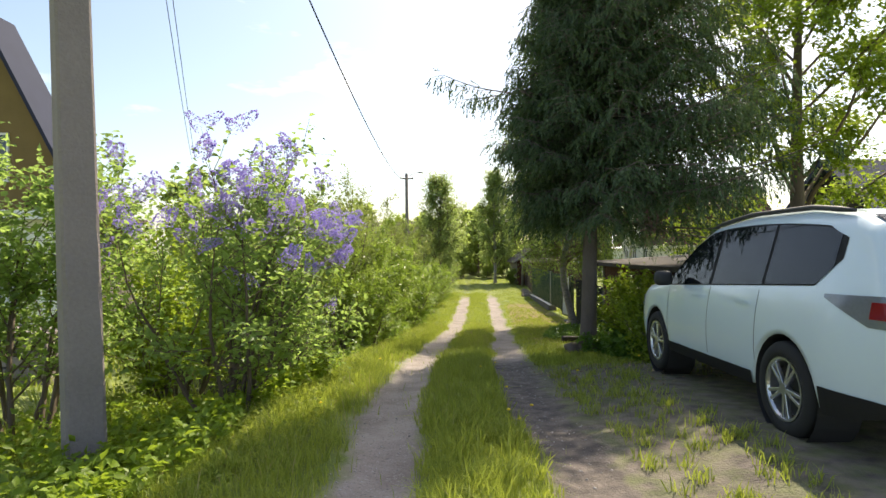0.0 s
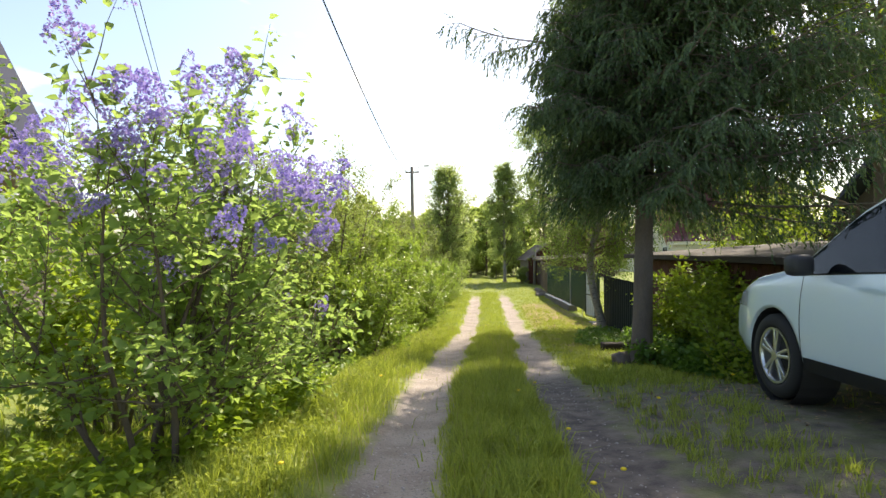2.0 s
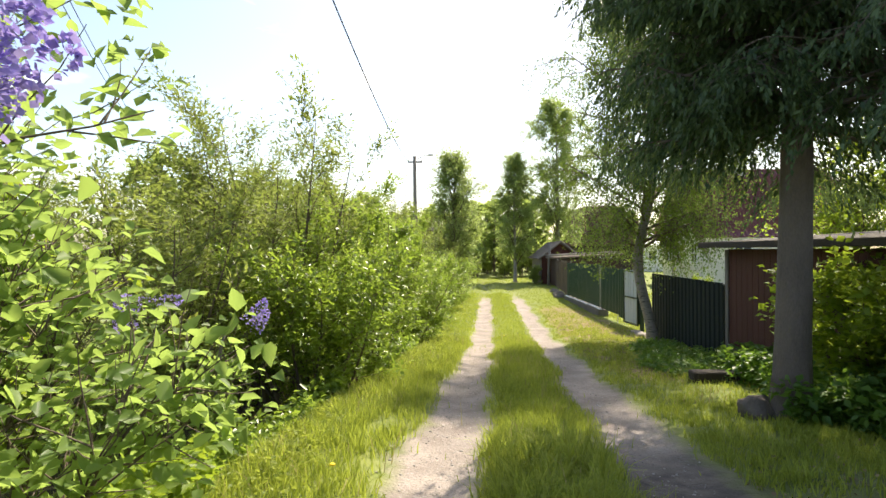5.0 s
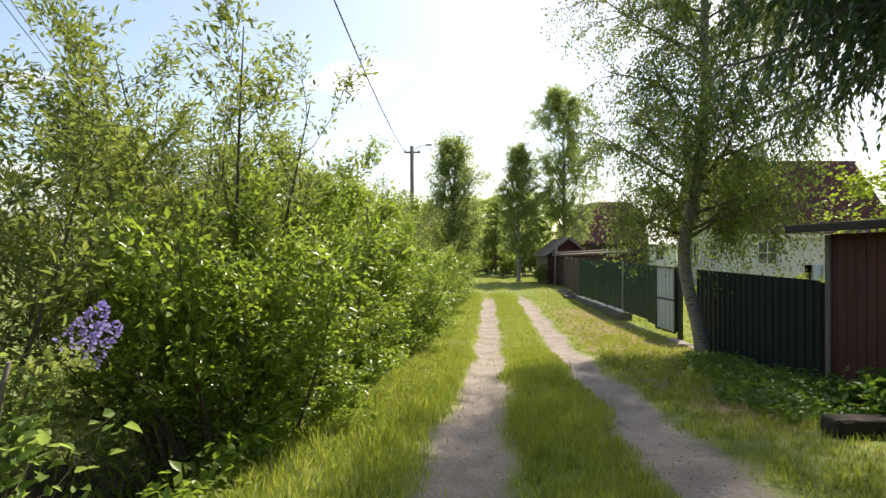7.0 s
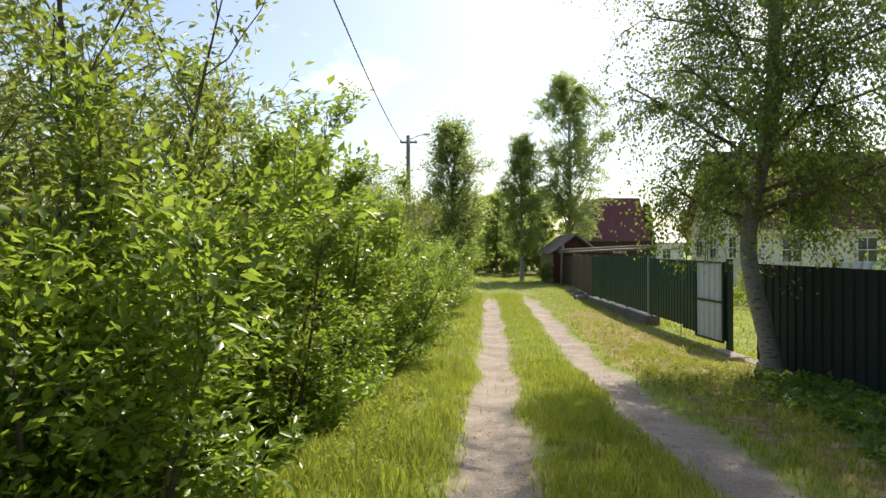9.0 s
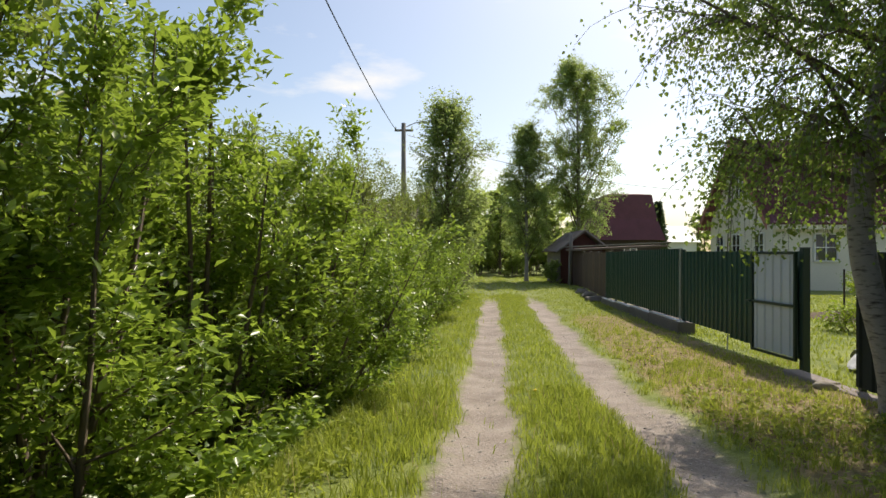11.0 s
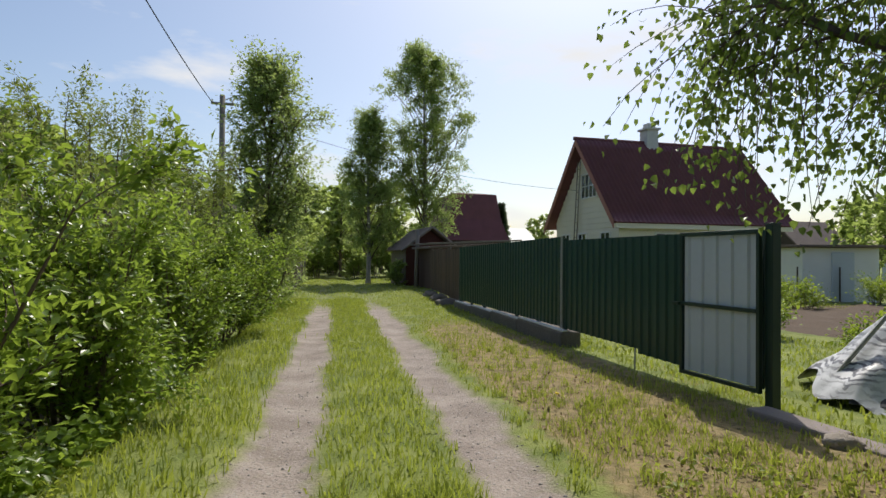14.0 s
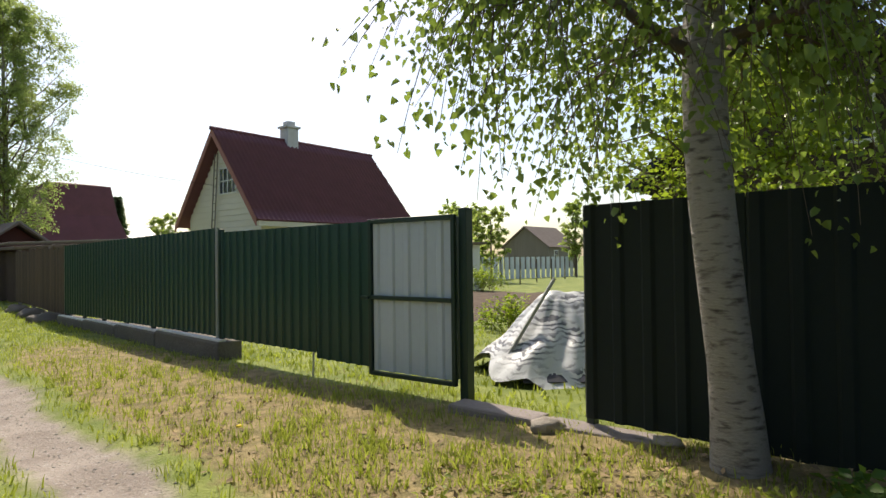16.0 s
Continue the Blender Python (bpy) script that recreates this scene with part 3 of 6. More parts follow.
# ---- houses and sheds ----
def gable_prism(x0, x1, y0, y1, z_eave, z_ridge, along="x", thick=0.14):
    """Two roof slopes over a box, ridge along x or y, as one mesh."""
    bm = bmesh.new()
    if along == "x":
        ym = (y0 + y1) / 2
        prof = [(y0, z_eave), (ym, z_ridge), (y1, z_eave), (y1 - thick * 0.4, z_eave - thick * 0.6), (ym, z_ridge - thick * 1.6), (y0 + thick * 0.4, z_eave - thick * 0.6)]
        a = [bm.verts.new((x0, p, z)) for p, z in prof]
        b = [bm.verts.new((x1, p, z)) for p, z in prof]
    else:
        xm = (x0 + x1) / 2
        prof = [(x0, z_eave), (xm, z_ridge), (x1, z_eave), (x1 - thick * 0.4, z_eave - thick * 0.6), (xm, z_ridge - thick * 1.6), (x0 + thick * 0.4, z_eave - thick * 0.6)]
        a = [bm.verts.new((p, y0, z)) for p, z in prof]
        b = [bm.verts.new((p, y1, z)) for p, z in prof]
    for i in range(6):
        bm.faces.new((a[i], a[(i + 1) % 6], b[(i + 1) % 6], b[i]))
    for r in (a, b):
        bm.faces.new((r[0], r[1], r[4], r[5]))
        bm.faces.new((r[1], r[2], r[3], r[4]))
    bmesh.ops.recalc_face_normals(bm, faces=bm.faces)
    return bm


def gable_wall(x0, x1, y0, y1, z0, z_eave, z_ridge, along="x"):
    bm = bmesh.new()
    if along == "x":
        prof = [(y0, z0), (y1, z0), (y1, z_eave), ((y0 + y1) / 2, z_ridge), (y0, z_eave)]
        a = [bm.verts.new((x0, p, z)) for p, z in prof]
        b = [bm.verts.new((x1, p, z)) for p, z in prof]
    else:
        prof = [(x0, z0), (x1, z0), (x1, z_eave), ((x0 + x1) / 2, z_ridge), (x0, z_eave)]
        a = [bm.verts.new((p, y0, z)) for p, z in prof]
        b = [bm.verts.new((p, y1, z)) for p, z in prof]
    for i in range(5):
        bm.faces.new((a[i], a[(i + 1) % 5], b[(i + 1) % 5], b[i]))
    bm.faces.new(a)
    bm.faces.new(b)
    bmesh.ops.recalc_face_normals(bm, faces=bm.faces)
    return bm


def window(parent, m, w, h, cols=3, rows=2, frame_mat=None):
    """A framed window whose face looks along -y of m."""
    fm = frame_mat or WHITE_PAINT
    bm = bmesh.new()
    t = 0.06
    for lo, hi in (((-w / 2, -0.05, 0), (w / 2, 0.03, t)), ((-w / 2, -0.05, h - t), (w / 2, 0.03, h)),
                   ((-w / 2, -0.05, t), (-w / 2 + t, 0.03, h - t)), ((w / 2 - t, -0.05, t), (w / 2, 0.03, h - t))):
        add_box(bm, lo, hi, 0.0, m)
    bars = []
    for i in range(1, cols):
        x = -w / 2 + w * i / cols
        bars.append(box((x - 0.02, -0.045, t), (x + 0.02, 0.0, h - t), 0, m))
    for i in range(1, rows):
        z = h * i / rows
        bars.append(box((-w / 2 + t, -0.04, z - 0.02), (w / 2 - t, 0.0, z + 0.02), 0, m))
    win = part("window", bm, fm, parent)
    for bar in bars:
        part("glazing_bar", bar, fm, win)
    part("pane", box((-w / 2 + t, -0.015, t), (w / 2 - t, -0.005, h - t), 0, m), WINDOW_GLASS, win, "dark glass")
    return win


def roof_waves(p0, u, v, lu, lv, pitch, mat, parent):
    """A wavy roof sheet: waves run down v, repeat along u."""
    n = int(lu / pitch) * 4
    uu = np.linspace(0, lu, n + 1)
    w = 0.03 * np.sin(np.arange(n + 1) * math.pi / 2)
    nor = np.cross(u, v)
    if nor[2] < 0:
        nor = -nor
    rows = 9
    vs, off = [], 0.02
    for j in range(rows):
        for last in ((0, 1) if 0 < j < rows - 1 else (0,)):
            s = lv * j / (rows - 1)
            lift = 0.03 if (last == 0 and j > 0) else 0.0
            vs.append(p0 + np.outer(uu, u) + v * s + np.outer(w + off + lift, nor))
    V = np.concatenate(vs)
    k = n + 1
    fs = []
    for j in range(len(vs) - 1):
        i = j * k + np.arange(n)
        fs.append(np.stack([i, i + 1, i + k + 1, i + k], axis=1))
    return raw_mesh("roof_sheet", V, np.concatenate(fs), mat, parent, smooth=False)


def cream_house():
    zg = -1.4
    h = thing("cream_house", pose(0, 0, zg), "cream clapboard house with a steep maroon wavy roof", "house")
    x0, x1, y0, y1, ze, zr = 13.35, 22.4, 36.5, 43.0, 1.6 - zg, 5.55 - zg
    ym = (y0 + y1) / 2
    part("wall", gable_wall(x0 + 0.5, x1 - 0.4, y0 + 0.4, y1 - 0.4, 0, ze + 0.35, zr - 0.3), CREAM_WALL, h)
    roof = part("roof", gable_prism(x0, x1, y0, y1, ze, zr), MAROON_ROOF, h)
    slope = np.array([0, y0 - ym, ze - zr])
    L = float(np.linalg.norm(slope))
    roof_waves(np.array([x0 - 0.03, ym - 0.02, zr]), np.array([1.0, 0, 0]), slope / L, x1 - x0 + 0.06, L + 0.06, 0.22, MAROON_ROOF, roof)
    for s in (-1, 1):
        bm = bmesh.new()
        ye = y0 if s < 0 else y1
        vs = [bm.verts.new(c) for c in ((x0 - 0.04, ye, ze - 0.28), (x0 - 0.04, ym, zr - 0.3), (x0 - 0.04, ym, zr + 0.02), (x0 - 0.04, ye, ze + 0.05))]
        f = bm.faces.new(vs)
        g = bmesh.ops.extrude_face_region(bm, geom=[f])
        bmesh.ops.translate(bm, verts=[v for v in g["geom"] if isinstance(v, bmesh.types.BMVert)], vec=(0.035, 0, 0))
        part("bargeboard", bm, PINK_BOARD, h)
    part("ridge_cap", tube([(x0 - 0.1, ym, zr + 0.03), (x1 + 0.1, ym, zr + 0.03)], [0.09, 0.09], 8), MAROON_ROOF, roof)
    part("fascia", box((x0 + 0.1, y0 + 0.02, ze - 0.26), (x1 - 0.1, y0 + 0.06, ze - 0.06), 0.01), CREAM_WALL, h)
    for i in range(22):
        z = 0.3 + i * 0.25
        half = 2.85 if z < ze + 0.2 else max(0.2, 2.85 * (zr - 0.45 - z) / (zr - 0.45 - ze - 0.2))
        if z > zr - 0.8:
            break
        part("clapboard", box((x0 + 0.47, ym - half, z), (x0 + 0.4995, ym + half, z + 0.235), 0.006), CREAM_WALL, h)
    window(h, Matrix.Translation((x0 + 0.46, ym - 0.45, 2.8 - zg)) @ pose(0, 0, 0, 0, 0, -90), 1.4, 1.15, 4, 2)
    for y in (37.9, 39.9, 41.5):
        window(h, Matrix.Translation((x0 + 0.46, y, 0.15 - zg)) @ pose(0, 0, 0, 0, 0, -90), 0.8, 1.1, 2, 2)
    for x in (16.0, 19.5):
        window(h, Matrix.Translation((x, y0 + 0.37, 0.0 - zg)), 1.0, 1.2, 2, 2)
    for k in (0.0, 0.25):
        part("ladder_pole", tube([(x0 + 0.3, 40.4 + k, -0.0), (x0 + 0.25, 39.75 + k, zr - 1.0)], [0.03, 0.025], 6), POST_WOOD, h)
    for i in range(16):
        t = (i + 1) / 17
        yy, zz = 40.4 - 0.65 * t, (zr - 1.0) * t
        part("ladder_rung", tube([(x0 + 0.3 - 0.05 * t, yy, zz), (x0 + 0.3 - 0.05 * t, yy + 0.25, zz)], [0.018, 0.018], 5), POST_WOOD, h)
    ch = part("chimney", box((16.9, ym - 0.3, zr - 0.5), (17.5, ym + 0.3, zr + 0.62), 0.01), BRICK_GREY, h, "pale brick chimney")
    part("chimney_cap", box((16.82, ym - 0.38, zr + 0.6205), (17.58, ym + 0.38, zr + 0.72), 0.01), BRICK_GREY, ch)
    part("chimney_top", box((17.0, ym - 0.2, zr + 0.7205), (17.4, ym + 0.2, zr + 0.95), 0.01), BRICK_GREY, ch)


cream_house()


def hip_house():
    zg = -1.5
    h = thing("dark_roofed_house", pose(0, 0, zg), "distant house with a dark maroon mansard roof", "house")
    x0, x1, y0, y1 = 11.6, 16.6, 56, 63
    part("wall", box((x0 + 0.3, y0 + 0.3, 0), (x1 - 0.3, y1 - 0.3, 2.9), 0.02), DARK_WOOD, h)
    bm = bmesh.new()
    zs = [(2.8, 0.0), (4.4, 0.5), (6.3, 0.8), (6.45, 1.6)]
    rings = [[bm.verts.new(c) for c in ((x0 + k, y0 + k, z), (x1 - k, y0 + k, z), (x1 - k, y1 - k, z), (x0 + k, y1 - k, z))] for z, k in zs]
    for a, b in zip(rings, rings[1:]):
        for i in range(4):
            bm.faces.new((a[i], a[(i + 1) % 4], b[(i + 1) % 4], b[i]))
    bm.faces.new(rings[0][::-1])
    bm.faces.new(rings[-1])
    part("roof", bm, MAROON_ROOF, h)
    window(h, Matrix.Translation((14, y0 + 0.29, 1.0)), 1.0, 1.2, 2, 2)


hip_house()


def lane_shed():
    """Old sheds past the board fence."""
    zg = -1.4
    s = thing("old_shed", pose(0, 0, zg), "old red-brown gabled shed with grey side boards", "shed")
    x0, x1, y0, y1 = 5.85, 8.1, 41.6, 45.4
    part("wall", gable_wall(x0, x1, y0, y1, 0, 1.85, 2.72, "y"), RED_SHED, s, "red-brown gable boards")
    for i in range(9):
        part("side_board", box((x0 - 0.02, y0 + i * 0.42 + 0.01, 0.05), (x0 - 0.0005, y0 + (i + 1) * 0.42 - 0.01, 1.8), 0.004), POST_WOOD, s)
    part("roof", gable_prism(x0 - 0.3, x1 + 0.3, y0 - 0.4, y1 + 0.3, 1.80, 2.88, "y", 0.08), FELT_ROOF, s)
    for sx, xe in ((-1, x0 - 0.3), (1, x1 + 0.3)):
        xm = (x0 + x1) / 2
        part("bargeboard", tube([(xe, y0 - 0.42, 1.76), (xm, y0 - 0.42, 2.85)], [0.06, 0.06], 4), POST_WOOD, s)
    s2 = thing("lean_to", pose(0, 0, zg + 0.1), "low lean-to with a flat weathered plank roof", "shed")
    bm = box((6.0, 37.8, 1.72), (9.8, 41.1, 1.82), 0.02)
    for v in bm.verts:
        v.co.z += 0.05 * (v.co.x - 6)
    part("roof", bm, FELT_ROOF, s2)
    part("wall", box((6.3, 37.9, -0.2), (9.6, 40.9, 1.71), 0.01), BROWN_BOARD, s2)
    for i in range(6):
        part("roof_batten", box((5.9, 37.5 + i * 0.65, 1.87), (9.9, 37.6 + i * 0.65, 1.93), 0.01, m=pose(0, 0, -0.28, 0, -2.8, 0)), POST_WOOD, s2)
    lp = thing("leaning_post", pose(6.02, 40.2, -1.35), "tall grey weathered post before the old shed", "post")
    part("post", tube([(0, 0, -0.3), (0.02, 0.0, 1.3), (0.06, 0, 2.6)], [0.10, 0.09, 0.08], 8), POST_WOOD, lp, smooth=True)
    sh = thing("small_shed", pose(0, 0, -1.5), "white and blue far shed beside the lane", "shed")
    part("wall", box((7.6, 52, 0), (10, 55, 1.9), 0.01), WHITE_PAINT, sh)
    part("roof", gable_prism(7.3, 10.3, 51.7, 55.3, 1.95, 2.9, "y", 0.1), FELT_ROOF, sh)


lane_shed()


def red_shed():
    zg = -0.95
    s = thing("red_brown_shed", pose(0, 0, zg), "red-brown painted board shed with a flat dark roof", "shed")
    x0, x1, y0, y1 = 4.14, 7.6, 8.9, 14.65
    part("wall", box((x0 + 0.02, y0, -0.3), (x1, y1, 1.86), 0.01), RED_SHED, s)
    n = 38
    w = (y1 - y0) / n
    for i in range(n):
        part("board", box((x0 - 0.004, y0 + i * w + 0.004, 0.02), (x0 + 0.0195, y0 + (i + 1) * w - 0.004, 1.85), 0.003), RED_SHED, s)
    part("corner_board", box((x0 - 0.03, y1 - 0.08, 0.0), (x0 - 0.0045, y1 + 0.01, 1.85), 0.004), POST_WOOD, s)
    bm = box((x0 - 0.35, y0 - 0.3, 1.88), (x1 + 0.2, y1 + 0.25, 1.97), 0.015)
    for v in bm.verts:
        v.co.z += 0.06 * (v.co.x - x0) + 0.02
    part("roof", bm, DARK_WOOD, s)


red_shed()


def east_house():
    zg = -1.3
    h = thing("dark_timber_house", pose(0, 0, zg), "dark timber house standing behind the fence", "house")
    x0, x1, y0, y1 = 12.0, 19.5, 14.7, 21.5
    part("wall", gable_wall(x0 + 0.4, x1, y0 + 0.4, y1 - 0.4, 0, 2.8, 4.9), DARK_WOOD, h)
    part("roof", gable_prism(x0, x1 + 0.4, y0, y1, 2.7, 5.4), DARK_ROOF, h)
    for y in (16.9, 19.3):
        window(h, Matrix.Translation((x0 + 0.38, y, 1.1)) @ pose(0, 0, 0, 0, 0, -90), 1.0, 1.2, 2, 2)
    window(h, Matrix.Translation((x0 + 0.38, 18.1, 3.1)) @ pose(0, 0, 0, 0, 0, -90), 1.2, 1.1, 3, 2)


east_house()


def west_house():
    zg = -0.4
    h = thing("ochre_house", pose(0, 0, zg), "ochre plank house with a steep dark blue roof", "house")
    x0, x1, y0, y1 = -16.9, -10.4, 17.5, 19.0
    part("wall", gable_wall(x0 + 0.3, x1 - 0.3, y0 + 0.5, y1 - 0.4, 0, 3.0, 8.4, "y"), OCHRE_WALL, h)
    part("roof", gable_prism(x0, x1, y0, y1, 2.7, 9.1, "y", 0.16), DARK_ROOF, h)
    window(h, Matrix.Translation((-13.65, y0 + 0.49, 3.9)), 1.1, 1.5, 2, 2)
    p = thing("porch", pose(0, 0, zg), "white-edged lean-to porch with pale siding", "porch")
    part("roof", box((-13.6, 13.6, 2.55), (-8.6, 17.4, 2.68), 0.02), FELT_ROOF, p)
    part("eave_board", box((-13.7, 13.5, 2.5), (-8.5, 13.59, 2.72), 0.01), WHITE_PAINT, p)
    part("wall", box((-13.3, 13.9, 0), (-9.0, 17.3, 2.54), 0.01), POST_WOOD, p)
    for i in range(15):
        part("siding_board", box((-13.3, 13.865, 0.05 + i * 0.165), (-9.0, 13.899, 0.2 + i * 0.165), 0.004), WHITE_PAINT, p)
    window(p, Matrix.Translation((-11.0, 13.86, 1.0)), 1.2, 1.0, 2, 1)
    st = thing("slab_stack", pose(-7.6, 9.2, ground_z(-7.6, 9.2), 0, 0, 8), "stack of pale weathered slabs behind the bushes", "stack")
    for i in range(5):
        part("slab", box((-1.6 + 0.08 * (i % 2), -0.5, i * 0.17), (1.6, 0.5 - 0.04 * (i % 3), 0.15 + i * 0.17), 0.01), CONCRETE, st)


west_house()


def far_house(at, w, d, h, roof_h, wall, roof, label):
    x, y = at
    g = thing("far_house", pose(x, y, ground_z(x, y)), label, "house", "far houses")
    part("wall", gable_wall(-w / 2, w / 2, -d / 2, d / 2, -0.3, h, h + roof_h - 0.25), wall, g)
    part("roof", gable_prism(-w / 2 - 0.3, w / 2 + 0.3, -d / 2 - 0.3, d / 2 + 0.3, h - 0.1, h + roof_h), roof, g)
    for x2 in (-w / 4, w / 4):
        window(g, Matrix.Translation((x2, -d / 2 - 0.01, h * 0.4)), 0.9, 1.1, 2, 2)
    return g


far_house((21, 72), 7, 6, 3.0, 1.6, WHITE_PAINT, WHITE_PAINT, "distant pale house with a light metal roof")
far_house((50, 62), 6, 6, 2.6, 2.8, DARK_WOOD, FELT_ROOF, "distant dark gabled cottage")
far_house((-6, 66), 9, 7, 4.6, 1.5, OCHRE_WALL, DARK_WOOD, "distant low-roofed house beyond the shrubs")
far_house((62, 52), 7, 6, 2.6, 2.4, POST_WOOD, FELT_ROOF, "distant grey gabled cottage")


def garden():
    s = thing("garden_shed", pose(17.6, 31.0, -1.25, 0, 0, -15), "pale blue garden shed with a flat roof", "shed")
    part("wall", box((-1.2, -1, 0), (1.2, 1, 1.75), 0.01), WHITE_PAINT, s)
    part("roof", box((-1.4, -1.2, 1.76), (1.4, 1.2, 1.84), 0.01), FELT_ROOF, s)
    part("door", box((-0.3, -1.04, 0.05), (0.4, -1.0005, 1.6), 0.01), GREY_SHEET, s)
    bm = bmesh.new()
    bmesh.ops.create_grid(bm, x_segments=24, y_segments=24, size=0.5)
    for v in bm.verts:
        e = max(0, 1 - (2 * max(abs(v.co.x), abs(v.co.y))) ** 4)
        v.co = Vector((v.co.x * 9, v.co.y * 6, 0.12 * e * (0.6 + noise.noise(v.co * 12)) - 0.03))
    bed = part("garden_bed", bm, SOIL, smooth=True)
    bed.matrix_basis = pose(13.5, 25.5, ground_z(13.5, 25.5) + 0.02, 0, 0, 10)
    tagged(bed, "bare dug garden bed of brown soil", "garden bed")
    f = thing("wire_fence", pose(0, 0, 0), "thin garden fence of dark steel stakes", "fence")
    for i in range(12):
        x, y = 11.5 + i * 1.9, 29.2 + 0.25 * i
        part("stake", tube([(x, y, ground_z(x, y) - 0.1), (x, y, ground_z(x, y) + 1.1)], [0.03, 0.025], 6), DARK_WOOD, f)
    bf = thing("blue_fence", pose(0, 0, 0), "pale blue board fence at the end of the garden", "fence")
    for i in range(40):
        x, y = 17.5 + i * 0.4, 37 - i * 0.1
        part("board", box((x, y, -1.35), (x + 0.36, y + 0.03, 0.0), 0.005), GREY_SHEET, bf)


garden()


# ---- the parked car ----
ROOF_Y = [-2.33, -2.31, -2.25, -2.18, -1.98, -1.80, -1.3, -0.4, 0.25, 0.55, 1.12, 1.35, 1.75, 2.05, 2.2, 2.28, 2.32]
ROOF_Z = [0.62, 0.86, 0.98, 1.10, 1.50, 1.585, 1.655, 1.675, 1.62, 1.50, 1.12, 1.06, 1.00, 0.91, 0.82, 0.70, 0.55]


def car_top(y):
    return np.interp(y, ROOF_Y, ROOF_Z)


def car_bottom(y):
    z = 0.30 + 0.10 * smooth(1.95, 2.3, y) + 0.10 * smooth(-1.8, -2.3, y)
    for c in (1.40, -1.27):
        d = 0.405 ** 2 - (y - c) ** 2
        if d > 0:
            z = max(z, 0.345 + math.sqrt(d))
    return float(z)


def car_belt(y):
    return min(1.05 - 0.035 * y, car_top(y) - 0.03)


def car_half(y, z):
    w = 0.895 - 0.16 * smooth(1.5, 2.35, y) * ((y - 1.5) / 0.85 if y > 1.5 else 0) - 0.07 * smooth(-1.7, -2.35, y)
    b = car_belt(y)
    w -= 0.06 * ((z - 0.62) / 0.45) ** 2 if z < b else 0.06 * ((b - 0.62) / 0.45) ** 2 + 0.30 * (z - b)
    top = car_top(y)
    if z > top - 0.09:
        t = min(1.0, (z - top + 0.09) / 0.09)
        w -= 0.10 * (1 - math.sqrt(max(0, 1 - t * t)))
    return float(w)


def car_patch(y0, y1, low, high, out=0.005, ny=10, nz=5, side=-1):
    """A skin patch on the car's flank between two curves of z over y."""
    bm = bmesh.new()
    g = []
    for i in range(ny + 1):
        y = y0 + (y1 - y0) * i / ny
        a, b = low(y), high(y)
        g.append([bm.verts.new((side * (car_half(y, a + (b - a) * k / nz) + out), y, a + (b - a) * k / nz)) for k in range(nz + 1)])
    for i in range(ny):
        for k in range(nz):
            bm.faces.new((g[i][k], g[i + 1][k], g[i + 1][k + 1], g[i][k + 1]))
    bmesh.ops.solidify(bm, geom=bm.faces[:], thickness=0.003)
    bmesh.ops.recalc_face_normals(bm, faces=bm.faces)
    return bm


def car_wheel(parent, x, y, side):
    def lathe(prof, n=40):
        bm = bmesh.new()
        rings = [[bm.verts.new((px, r * math.cos(2 * math.pi * k / n), r * math.sin(2 * math.pi * k / n))) for k in range(n)] for px, r in prof]
        for a, b in zip(rings, rings[1:]):
            for k in range(n):
                bm.faces.new((a[k], a[(k + 1) % n], b[(k + 1) % n], b[k]))
        return bm
    o = new("wheel", None)
    o.parent, o.location = parent, (x, y, 0.345)
    o.rotation_euler = (0.3 * y, 0, math.pi if side > 0 else 0)
    bm = lathe([(0.11, 0.23), (0.11, 0.33), (0.08, 0.345), (0.04, 0.348), (0.04, 0.342), (0.02, 0.342), (0.02, 0.348), (-0.02, 0.348), (-0.02, 0.342), (-0.04, 0.342), (-0.04, 0.348), (-0.08, 0.345), (-0.105, 0.325), (-0.11, 0.27), (-0.10, 0.235), (-0.06, 0.228)])
    part("tyre", bm, RUBBER, o, smooth=True)
    rim = lathe([(0.10, 0.225), (-0.09, 0.225), (-0.105, 0.232), (-0.105, 0.215), (-0.085, 0.205), (-0.02, 0.20)])
    for i in range(5):
        for s in (-0.16, 0.16):
            a = 2 * math.pi * i / 5 + s
            bm2 = rim
            m = pose(0, 0, 0, math.degrees(a))
            add_box(bm2, (-0.100, 0.03, -0.013), (-0.07, 0.212, 0.013), 0.005, m)
    bmesh.ops.create_cone(rim, cap_ends=True, segments=20, radius1=0.042, radius2=0.034, depth=0.05, matrix=pose(-0.08, 0, 0, 0, 90, 0))
    part("rim", rim, ALLOY, o, "silver five double-spoke alloy rim")
    bm = bmesh.new()
    bmesh.ops.create_cone(bm, cap_ends=True, segments=24, radius1=0.195, radius2=0.195, depth=0.02, matrix=pose(-0.01, 0, 0, 0, 90, 0))
    part("brake_disc", bm, BLACK_PLASTIC, o)


